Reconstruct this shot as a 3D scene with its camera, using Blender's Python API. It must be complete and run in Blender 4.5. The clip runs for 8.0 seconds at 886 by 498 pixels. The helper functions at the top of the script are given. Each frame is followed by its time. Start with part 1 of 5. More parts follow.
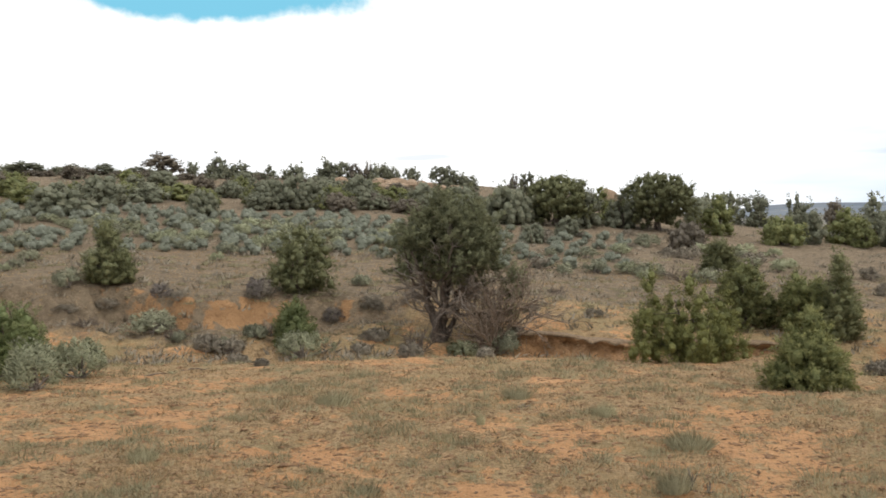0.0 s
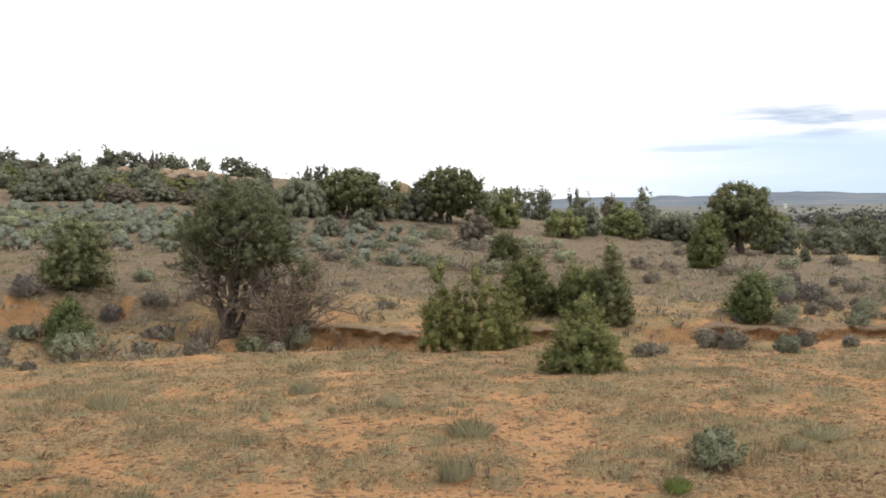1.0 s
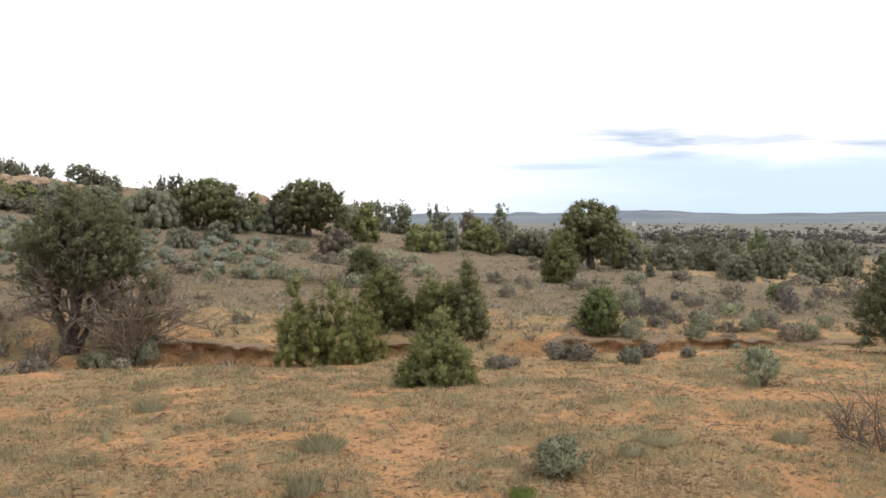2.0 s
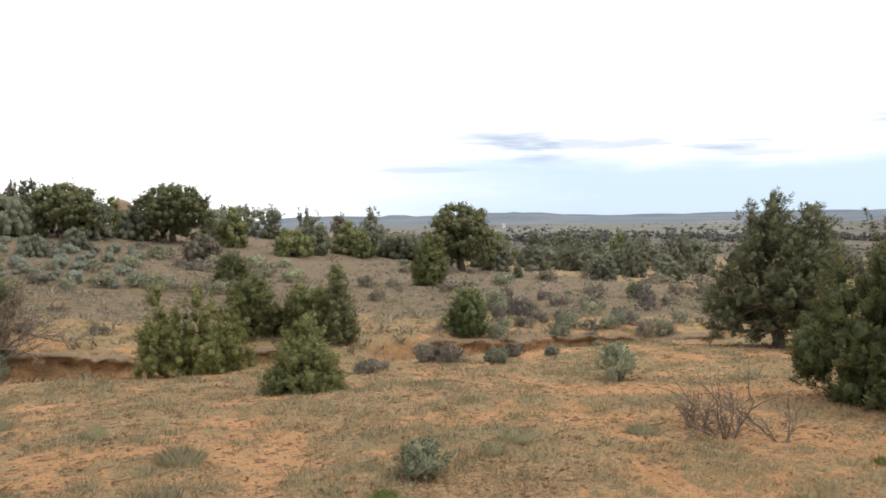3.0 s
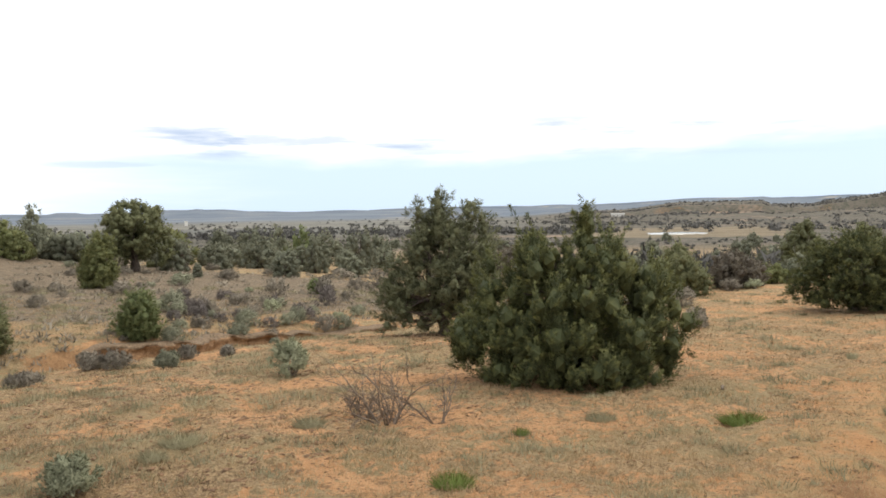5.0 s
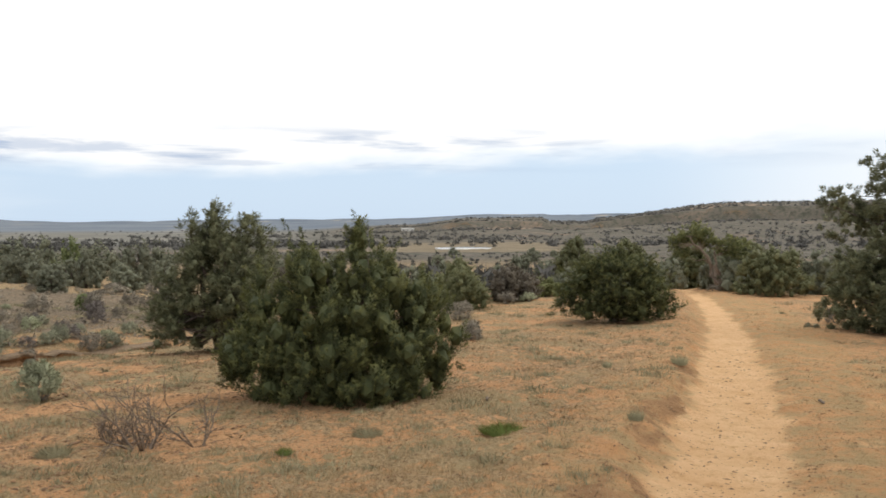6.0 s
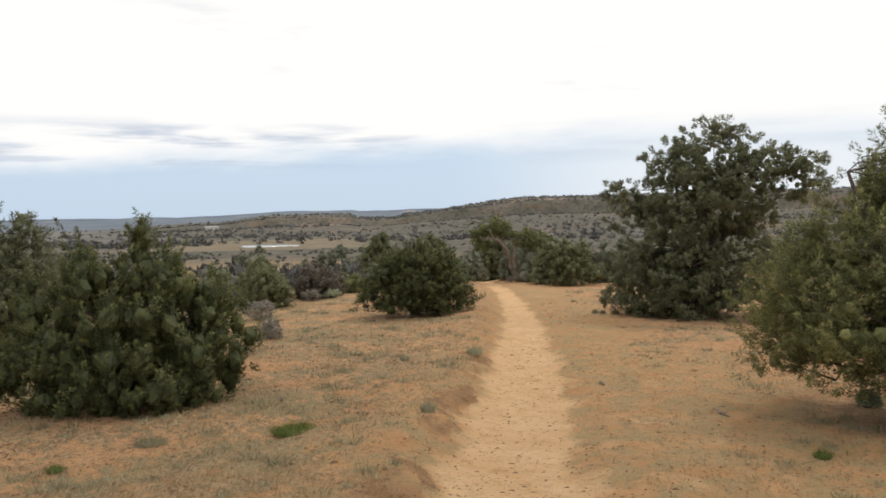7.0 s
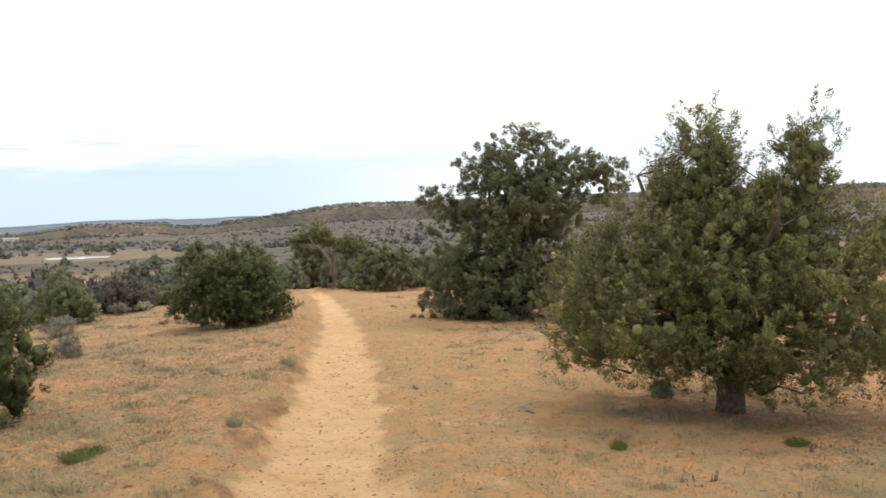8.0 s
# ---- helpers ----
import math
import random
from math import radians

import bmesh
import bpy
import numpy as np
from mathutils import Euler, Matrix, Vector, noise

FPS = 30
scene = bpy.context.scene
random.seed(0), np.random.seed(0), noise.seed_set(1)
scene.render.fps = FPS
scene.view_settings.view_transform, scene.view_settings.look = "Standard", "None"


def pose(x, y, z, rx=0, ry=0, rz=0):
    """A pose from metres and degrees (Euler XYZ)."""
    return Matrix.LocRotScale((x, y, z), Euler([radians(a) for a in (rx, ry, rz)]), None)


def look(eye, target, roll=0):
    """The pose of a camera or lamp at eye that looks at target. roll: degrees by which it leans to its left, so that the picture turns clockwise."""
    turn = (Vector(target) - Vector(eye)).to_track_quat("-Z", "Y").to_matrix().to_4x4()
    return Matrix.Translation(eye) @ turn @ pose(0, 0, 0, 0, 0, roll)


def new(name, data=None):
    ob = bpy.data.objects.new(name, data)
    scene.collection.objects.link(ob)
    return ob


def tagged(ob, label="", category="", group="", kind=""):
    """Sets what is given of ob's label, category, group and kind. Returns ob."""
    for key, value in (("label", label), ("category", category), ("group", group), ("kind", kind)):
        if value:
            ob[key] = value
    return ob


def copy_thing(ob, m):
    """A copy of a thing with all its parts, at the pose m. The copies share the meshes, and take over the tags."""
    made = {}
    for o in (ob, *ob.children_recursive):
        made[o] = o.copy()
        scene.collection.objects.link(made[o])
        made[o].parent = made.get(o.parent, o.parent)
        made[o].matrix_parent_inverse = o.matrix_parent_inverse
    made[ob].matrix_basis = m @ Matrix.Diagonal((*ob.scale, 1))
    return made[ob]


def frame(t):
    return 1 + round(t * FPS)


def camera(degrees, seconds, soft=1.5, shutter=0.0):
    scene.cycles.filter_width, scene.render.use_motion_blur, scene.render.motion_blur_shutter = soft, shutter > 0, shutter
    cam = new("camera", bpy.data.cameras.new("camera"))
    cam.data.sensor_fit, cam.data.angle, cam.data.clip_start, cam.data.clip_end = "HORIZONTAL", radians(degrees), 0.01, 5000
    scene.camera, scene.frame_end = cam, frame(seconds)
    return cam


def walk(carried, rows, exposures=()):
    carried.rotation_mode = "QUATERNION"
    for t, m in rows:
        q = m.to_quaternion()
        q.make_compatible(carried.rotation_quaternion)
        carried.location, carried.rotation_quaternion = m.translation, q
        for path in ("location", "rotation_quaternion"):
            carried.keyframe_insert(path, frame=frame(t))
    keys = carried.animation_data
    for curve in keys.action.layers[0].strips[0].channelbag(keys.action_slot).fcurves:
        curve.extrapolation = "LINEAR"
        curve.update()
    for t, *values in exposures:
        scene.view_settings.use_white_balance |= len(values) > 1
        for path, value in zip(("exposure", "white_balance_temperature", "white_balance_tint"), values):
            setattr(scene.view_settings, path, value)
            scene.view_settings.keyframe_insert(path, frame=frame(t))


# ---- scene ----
import itertools

cam = camera(53.51, 8.0, soft=1.6, shutter=0.12)
# seconds, place, then yaw, pitch and roll from the first view
TILT, LEAN = -2.17, 1.25
PATH = [
    (0.0, 0.000, 0.000, 1.605, -0.00, -0.00, -0.00),
    (0.5, 0.052, 0.047, 1.597, -6.74, -0.82, 0.05),
    (1.0, 0.099, 0.063, 1.595, -13.20, -0.50, 0.29),
    (1.5, 0.127, 0.053, 1.589, -18.28, 0.00, -0.35),
    (3.0, 0.212, -0.039, 1.605, -30.50, 0.58, 0.71),
    (3.5, 0.248, -0.071, 1.599, -36.35, 0.43, 0.24),
    (4.0, 0.281, -0.110, 1.598, -42.28, 0.13, 0.56),
    (5.5, 0.411, -0.227, 1.608, -56.44, 0.13, 1.96),
    (6.0, 0.507, -0.308, 1.611, -64.26, 0.40, 1.62),
    (6.5, 0.573, -0.373, 1.603, -70.39, -0.09, 2.08),
    (7.0, 0.616, -0.446, 1.605, -76.66, -0.33, 2.83),
    (7.5, 0.661, -0.498, 1.602, -82.12, -0.19, 3.69),
    (8.0, 0.730, -0.576, 1.592, -88.11, -0.59, 3.89),
]
walk(cam, [(t, pose(x, y, z) @ pose(0, 0, 0, TILT, LEAN, 0) @ pose(0, 0, 0, 90 + pitch, roll, yaw)) for t, x, y, z, yaw, pitch, roll in PATH],
     exposures=[(0.0, -0.06), (1.5, 0.03), (3.0, 0.03), (4.0, 0.09), (5.5, 0.1), (6.0, -0.2), (6.5, -0.3), (7.0, -0.34), (7.5, -0.28), (8.0, 0.03)])

# ---- sky and sun ----
world = bpy.data.worlds.new("sky")
scene.world = world
world.use_nodes = True
wn, wl = world.node_tree.nodes, world.node_tree.links
wn.clear()
SUN_AZ, SUN_EL = 118.0, 52.0


def wnode(kind, **given):
    n = wn.new(kind)
    for key, value in given.items():
        n.inputs[key].default_value = value
    return n


def wire(value, socket):
    """Puts a number, a colour or another node's socket into a socket of the sky's nodes."""
    if isinstance(value, bpy.types.NodeSocket):
        wl.new(value, socket)
    else:
        socket.default_value = value


def wmath(operation, a, b=0.0):
    n = wnode("ShaderNodeMath")
    n.operation = operation
    wire(a, n.inputs[0])
    wire(b, n.inputs[1])
    return n.outputs["Value"]


def wramp(value, low, high):
    n = wnode("ShaderNodeMapRange")
    n.interpolation_type = "SMOOTHSTEP"
    wire(value, n.inputs["Value"])
    n.inputs["From Min"].default_value, n.inputs["From Max"].default_value = low, high
    return n.outputs["Result"]


def wmix(a, b, factor):
    n = wnode("ShaderNodeMix")
    n.data_type = "RGBA"
    for key, value in (("A", a), ("B", b), ("Factor", factor)):
        wire(value, n.inputs[key])
    return n.outputs["Result"]


def wnoise(across, up, detail, rough=0.55):
    """Noise over the sky's bearing and height, stretched sideways like sheets of cloud."""
    at = wnode("ShaderNodeCombineXYZ")
    wire(wmath("MULTIPLY", w_az, across), at.inputs["X"])
    wire(wmath("MULTIPLY", w_z, up), at.inputs["Y"])
    n = wnode("ShaderNodeTexNoise", Scale=1.0, Detail=detail, Roughness=rough, Distortion=0.25)
    wl.new(at.outputs["Vector"], n.inputs["Vector"])
    return n.outputs["Fac"]


w_out = wnode("ShaderNodeOutputWorld")
w_bg = wnode("ShaderNodeBackground", Strength=1.0)
w_sky = wnode("ShaderNodeTexSky")
w_sky.sky_type, w_sky.sun_disc = "NISHITA", False
w_sky.sun_elevation, w_sky.sun_rotation = radians(SUN_EL), radians(SUN_AZ)
w_scale = wnode("ShaderNodeVectorMath")
w_scale.operation = "SCALE"
w_scale.inputs["Scale"].default_value = 0.13
wl.new(w_sky.outputs["Color"], w_scale.inputs[0])
w_co = wnode("ShaderNodeTexCoord")
w_sep = wnode("ShaderNodeSeparateXYZ")
wl.new(w_co.outputs["Generated"], w_sep.inputs["Vector"])
w_z = w_sep.outputs["Z"]
w_az = wmath("ARCTAN2", w_sep.outputs["X"], w_sep.outputs["Y"])
# bright cloud overhead; a pale blue strip under it to the east, with thin grey streaks along its upper edge
w_open = wmath("ADD", wmath("MULTIPLY", wramp(wmath("ADD", w_az, wmath("MULTIPLY", wmath("SUBTRACT", wnoise(3.0, 26.0, 5.0), 0.5), 0.5)), radians(12), radians(40)), 0.85), 0.15)
w_rise = wmath("MULTIPLY", wramp(w_az, radians(72), radians(90)), 0.02)
w_level = wmath("SUBTRACT", wmath("SUBTRACT", w_z, w_rise), wmath("MULTIPLY", wmath("SUBTRACT", wnoise(2.6, 9.0, 5.0), 0.5), 0.11))
w_strip = wmath("MULTIPLY", wmath("MULTIPLY", wramp(w_level, 0.092, 0.052), w_open), wmath("SUBTRACT", 1.0, wmath("MULTIPLY", wramp(w_az, radians(76), radians(92)), 0.55)))
w_thin = wmath("ADD", wmath("MULTIPLY", wmath("MULTIPLY", wramp(w_az, radians(27), radians(36)), wramp(w_az, radians(80), radians(64))), 0.78), 0.22)
w_band = wmath("MULTIPLY", wramp(w_z, 0.052, 0.075), wramp(w_z, 0.118, 0.088))
w_streak = wmath("MULTIPLY", wmath("MULTIPLY", wramp(wnoise(5.6, 50.0, 6.0, 0.55), 0.44, 0.7), w_band), w_thin)


def cloud_bar(bearing, height_up, half_wide, half_tall):
    """A long thin bar of grey cloud with a torn edge."""
    u = wmath("DIVIDE", wmath("SUBTRACT", w_az, radians(bearing)), radians(half_wide))
    v = wmath("DIVIDE", wmath("SUBTRACT", w_z, height_up), half_tall)
    d = wmath("ADD", wmath("ADD", wmath("MULTIPLY", u, u), wmath("MULTIPLY", v, v)), wmath("MULTIPLY", wmath("SUBTRACT", wnoise(16.0, 120.0, 6.0, 0.6), 0.5), 2.6))
    return wramp(d, 1.25, 0.1)


w_bars = wmath("MAXIMUM", cloud_bar(41.0, 0.083, 6.2, 0.0085), wmath("MULTIPLY", cloud_bar(50.5, 0.068, 3.6, 0.0045), 0.7))
w_bars = wmath("MAXIMUM", w_bars, wmath("MULTIPLY", wmath("MAXIMUM", cloud_bar(-0.8, 0.066, 3.2, 0.004), cloud_bar(28.5, 0.056, 4.0, 0.004)), 0.6))
w_streak = wmath("MAXIMUM", w_streak, wmath("MULTIPLY", w_bars, 0.62))
w_high = wmath("MULTIPLY", wramp(wnoise(3.1, 20.0, 6.0, 0.55), 0.60, 0.78), wramp(w_z, 0.1, 0.16))
# a gap in the clouds to the north-west
w_gap = wnode("ShaderNodeVectorMath")
w_gap.operation = "SUBTRACT"
w_gap.inputs[1].default_value = (-0.24, 0.94, 0.247)
w_wide = wnode("ShaderNodeVectorMath")
w_wide.operation = "MULTIPLY"
w_wide.inputs[1].default_value = (5.4, 2.6, 27.0)
w_far = wnode("ShaderNodeVectorMath")
w_far.operation = "LENGTH"
w_ragged = wnode("ShaderNodeTexNoise", Scale=14.0, Detail=6.0, Roughness=0.6)
wl.new(w_co.outputs["Generated"], w_gap.inputs[0])
wl.new(w_gap.outputs["Vector"], w_wide.inputs[0])
wl.new(w_wide.outputs["Vector"], w_far.inputs[0])
wl.new(w_co.outputs["Generated"], w_ragged.inputs["Vector"])
w_hole = wramp(wmath("ADD", w_far.outputs["Value"], w_ragged.outputs["Fac"]), 1.55, 1.25)

w_colour = wmix((1.29, 1.275, 1.25, 1), wmix(w_scale.outputs["Vector"], (0.74, 0.91, 1.11, 1), 0.9), w_strip)
w_colour = wmix(w_colour, (0.5, 0.62, 0.82, 1), w_streak)
w_colour = wmix(w_colour, (0.78, 0.84, 0.93, 1), wmath("MULTIPLY", w_high, 0.6))
w_colour = wmix(w_colour, (0.24, 0.66, 0.88, 1), w_hole)
wl.new(w_colour, w_bg.inputs["Color"])
wl.new(w_bg.outputs["Background"], w_out.inputs["Surface"])

sun = new("sun", bpy.data.lights.new("sun", "SUN"))
sun.data.energy, sun.data.angle, sun.data.color = 1.3, radians(14), (1.0, 0.93, 0.84)
sun_from = Vector((math.sin(radians(SUN_AZ)) * math.cos(radians(SUN_EL)), math.cos(radians(SUN_AZ)) * math.cos(radians(SUN_EL)), math.sin(radians(SUN_EL))))
sun.matrix_world = look(sun_from * 50, (0, 0, 0))

# ---- terrain ----
def soft(v, width):
    """A ramp that is 0 below 0 and v above, rounded over width."""
    return width * np.logaddexp(0, v / width)


def step(a, b, v):
    k = np.clip((v - a) / (b - a), 0, 1)
    return k * k * (3 - 2 * k)


def wobble(x, y, size, seed=0.0):
    """A cheap smooth noise, about -1 to 1, with features of about the given size."""
    u, v = x / size + seed * 1.7, y / size - seed * 2.3
    return (np.sin(1.9 * u + 1.3 * np.sin(1.1 * v + seed)) * np.cos(1.7 * v + 1.2 * np.sin(1.3 * u - seed))
            + 0.5 * np.sin(4.1 * u + 2.3 * v + 1.9 * np.sin(2.7 * v - 1.1 * u)) + 0.3 * np.sin(9.3 * v - 5.1 * u + 2.0 * np.sin(6.1 * u))) / 1.5


def gully_line(x):
    """How far north the middle of the dry wash runs."""
    return 15.6 - 0.013 * np.clip(x, 0, 17) ** 2 + 0.35 * np.sin(0.55 * x + 0.6) + 0.2 * np.sin(1.7 * x) + 0.05 * np.minimum(x, 0)


def trail_line(x):
    """The y of the footpath's middle."""
    return -0.16 + 0.105 * x + 0.0026 * np.maximum(x - 6.3, 0) ** 2


def cover_of(x, y):
    """How much dry growth and litter covers the soil, 0 to 1."""
    c = 0.55 + 0.30 * wobble(x, y, 1.5, 11) + 0.22 * wobble(x, y, 0.5, 12) + 0.10 * wobble(x, y, 4.5, 13)
    d = y - trail_line(x)
    c = c - 0.2 * np.exp(-((d + 0.7) / 1.5) ** 2) * step(1, 6, x) - 0.12 * step(2, 8, x) * step(8, 3, y)
    c = c - 0.10 * step(9.5, 6, y) + 0.30 * step(16, 21, y) + 0.10 * step(8, 11, y)
    tame = np.exp(-(d / 4.5) ** 2) * step(1.5, 5, x) * 0.75
    c = c + 0.09 * step(-1, 2, x) * step(10, 6, x) * step(10, 7, y)
    return np.clip(c * (1 - tame) + (0.5 + 0.07 * step(0.8, 1.8, d) + 0.1 * step(0.6, 2.0, np.abs(d)) * step(10, 15, x)) * tame, 0, 1)


def height(x, y, rough=True):
    x, y = np.asarray(x, float), np.asarray(y, float)
    r = np.hypot(x, y) + 1e-6
    az = np.degrees(np.arctan2(x, y))
    # the near land, that falls to the north and gently along the path
    v = y - 0.166 * x + 0.4
    near = -0.02 * soft(v, 0.6) - 0.07 * soft(v - 6, 1.2) - 0.011 * soft(x - 3, 2) + 0.02
    near = np.where(v > 30, -0.02 * 30 - 0.07 * 24 - 0.011 * np.minimum(x, 60), near)
    # the land beyond the wash: a terrace and a hill that rises to the north-west
    w = 0.82 * y - 0.57 * x
    hill = 0.112 * soft(w - 18, 2.5) - 0.105 * soft(w - 56, 5) - 0.03 * soft(w - 110, 20)
    hill = hill * (1 - step(10, 24, az) * step(42, 75, r))
    g = y - gully_line(x)
    right = step(-2.5, 2.5, x)
    far = -0.35 - 0.02 * soft(x - 4, 3) + hill - 0.56 * np.exp(-np.maximum(g, 0) / 5) * right
    ragged = g + 0.35 * wobble(x, y, 1.3, 3) + (1 - right) * (0.35 * wobble(x, y, 2.2, 31) + 0.2 * wobble(x, y, 0.7, 32))
    side = (0.62 + 0.38 * right) * step(0.1 + 0.2 * right, 4.2 - 3.68 * right, ragged) + 0.38 * (1 - right) * step(2.7, 3.1, ragged)
    keep = step(34, 20, x)
    far = far + 0.3 * step(0.15, 0.55, ragged) * np.exp(-np.maximum(g - 0.6, 0) / 2.6) * step(6.5, 9.0, x) * step(20, 16, x) * (0.75 + 0.4 * wobble(x, y, 2.1, 33))
    # east of the wash both fall into the broad valley
    land = near * (1 - side) + far * side
    land = land - (0.12 + 0.16 * right + 0.26 * step(6.5, 9.5, x) * step(19, 15, x)) * np.exp(-((g + 0.1) / 0.9) ** 2) * keep
    s = np.maximum(0.866 * x + 0.5 * y, -0.3 * r)
    valley = -0.016 * soft(s - 40, 6) + 0.016 * soft(s - 420, 60)
    land = land - 0.021 * np.clip(x, -60, 60) + 0.011 * np.clip(y, -40, 60)
    open_land = step(30, 75, s)
    base = land * (1 - open_land) + (-1.9 + (hill + 0.6) * step(45, 18, az)) * open_land
    z = base + valley
    # the mesa beyond the valley
    e = 8.0 * step(54, 62, az) + 7.0 * step(62, 66, az) - 4.0 * step(70.7, 71.2, az) + 2.5 * step(73.8, 74.3, az) + 15.5 * step(73, 83, az) + 1.5 * step(84, 100, az) - 4 * step(125, 160, az)
    ridge = e * (0.37 * step(420, 700, r + 40 * wobble(x, y, 160, 2)) + 0.38 * step(708, 718, r + 30 * wobble(x, y, 120, 5) + 8 * wobble(x, y, 24, 1)) + 0.25 * step(745, 900, r))
    z = z + ridge
    # the far plateau on the horizon
    z = z + 13 * step(1500, 3000, r + 120 * wobble(x, y, 500, 4)) + 14 * step(2700, 2860, r + 150 * wobble(x, y, 420, 7)) * np.clip(0.35 + 0.75 * wobble(x, y, 640, 8), 0, 1)
    z = z + (8 * step(31.6, 32.4, az) * step(38.6, 36.6, az) + 3 * step(34.6, 34.9, az) * step(35.6, 35.2, az) + 5 * step(26.6, 27.0, az) * step(28.4, 28.0, az)) * step(2500, 2600, r)
    # the beaten path, worn in, and its bank
    d = y - trail_line(x)
    on = step(-2.5, 0.5, x) * step(60, 45, x)
    z = z - 0.09 * np.exp(-(d / 0.55) ** 4) * on + 0.12 * step(0.4, 0.85, d + 0.2 * wobble(x, y, 0.9, 6)) * np.exp(-np.maximum(d - 0.8, 0) / 1.3) * on * step(2.0, 6.0, x)
    scuffed = np.exp(-((d + 1.3) / 1.1) ** 2) * step(2, 5, x) * step(18, 11, x)
    if rough:
        quiet = 1 - 0.6 * np.exp(-(d / 0.6) ** 4) * on
        # matted growth stands a little above the washed sand between
        z = z + 0.032 * step(0.5, 0.62, cover_of(x, y) + 0.12 * wobble(x, y, 0.22, 43)) * step(15, 8, r) * step(0.6, 1.2, np.abs(d))
        eroded = np.exp(-((g - 1.6) / 1.6) ** 2) * (1 - right) * step(-16, -9, x)
        z = z + eroded * (0.07 * wobble(x, y, 0.55, 35) + 0.03 * wobble(x, y, 0.2, 36)) + scuffed * 0.022 * wobble(x, y, 0.42, 14) + quiet * (0.05 * wobble(x, y, 2.6, 1) * step(1, 6, r) + 0.022 * wobble(x, y, 0.8, 2) + 0.010 * wobble(x, y, 0.27, 3)) * np.clip(r / 60, 1, 8)
    return z

# ---- materials ----
def material(name):
    m = bpy.data.materials.new(name)
    m.use_nodes = True
    nodes, links = m.node_tree.nodes, m.node_tree.links
    return m, nodes, links, nodes["Principled BSDF"]


def mixed(nodes, links, a, b, factor):
    """A colour mix; a and b are colours or sockets, factor a socket or a number."""
    n = nodes.new("ShaderNodeMix")
    n.data_type = "RGBA"
    for key, value in (("A", a), ("B", b), ("Factor", factor)):
        if isinstance(value, bpy.types.NodeSocket):
            links.new(value, n.inputs[key])
        else:
            n.inputs[key].default_value = (*value, 1) if isinstance(value, tuple) else value
    return n.outputs["Result"]


def noised(nodes, links, scale, low, high, detail=4.0, rough=0.6):
    co = nodes.new("ShaderNodeTexCoord")
    n = nodes.new("ShaderNodeTexNoise")
    n.inputs["Scale"].default_value, n.inputs["Detail"].default_value, n.inputs["Roughness"].default_value = scale, detail, rough
    links.new(co.outputs["Object"], n.inputs["Vector"])
    r = nodes.new("ShaderNodeMapRange")
    r.inputs["From Min"].default_value, r.inputs["From Max"].default_value = low, high
    links.new(n.outputs["Fac"], r.inputs["Value"])
    return r.outputs["Result"]


def bumped(nodes, links, bsdf, value, strength, distance):
    b = nodes.new("ShaderNodeBump")
    b.inputs["Strength"].default_value, b.inputs["Distance"].default_value = strength, distance
    links.new(value, b.inputs["Height"])
    links.new(b.outputs["Normal"], bsdf.inputs["Normal"])


def leafy(name, dark, light, tip, glow=0.3):
    """Foliage: colour varies leaf by leaf, clump by clump, over the crown and plant by plant, and a little light passes through."""
    m, nodes, links, bsdf = material(name)
    geo, info = nodes.new("ShaderNodeNewGeometry"), nodes.new("ShaderNodeObjectInfo")
    leaf = mixed(nodes, links, dark, light, geo.outputs["Random Per Island"])
    tint = nodes.new("ShaderNodeAttribute")
    tint.attribute_name = "tint"
    leaf = mixed(nodes, links, leaf, mixed(nodes, links, dark, light, tint.outputs["Fac"]), 0.7)
    patch = mixed(nodes, links, leaf, tip, noised(nodes, links, 3.2, 0.52, 0.8))
    # leaves turn lighter towards the tip of their spray
    tipward = nodes.new("ShaderNodeAttribute")
    tipward.attribute_name = "tipward"
    patch = mixed(nodes, links, patch, tuple(min(1.0, 1.35 * c) for c in tip), tipward.outputs["Fac"])
    shade = nodes.new("ShaderNodeHueSaturation")
    r = nodes.new("ShaderNodeMapRange")
    r.inputs["To Min"].default_value, r.inputs["To Max"].default_value = 0.8, 1.2
    links.new(info.outputs["Random"], r.inputs["Value"])
    links.new(r.outputs["Result"], shade.inputs["Value"])
    links.new(patch, shade.inputs["Color"])
    links.new(shade.outputs["Color"], bsdf.inputs["Base Color"])
    bsdf.inputs["Roughness"].default_value = 0.65
    bsdf.inputs["Specular IOR Level"].default_value = 0.25
    through_leaf = nodes.new("ShaderNodeBsdfTranslucent")
    links.new(shade.outputs["Color"], through_leaf.inputs["Color"])
    add = nodes.new("ShaderNodeMixShader")
    add.inputs["Fac"].default_value = glow
    links.new(bsdf.outputs["BSDF"], add.inputs[1])
    links.new(through_leaf.outputs["BSDF"], add.inputs[2])
    links.new(add.outputs["Shader"], nodes["Material Output"].inputs["Surface"])
    return m


def barky(name, dark, light):
    m, nodes, links, bsdf = material(name)
    links.new(mixed(nodes, links, dark, light, noised(nodes, links, 22, 0.35, 0.7, 6)), bsdf.inputs["Base Color"])
    bsdf.inputs["Roughness"].default_value = 0.9
    bumped(nodes, links, bsdf, noised(nodes, links, 60, 0.3, 0.7, 5), 0.6, 0.02)
    return m


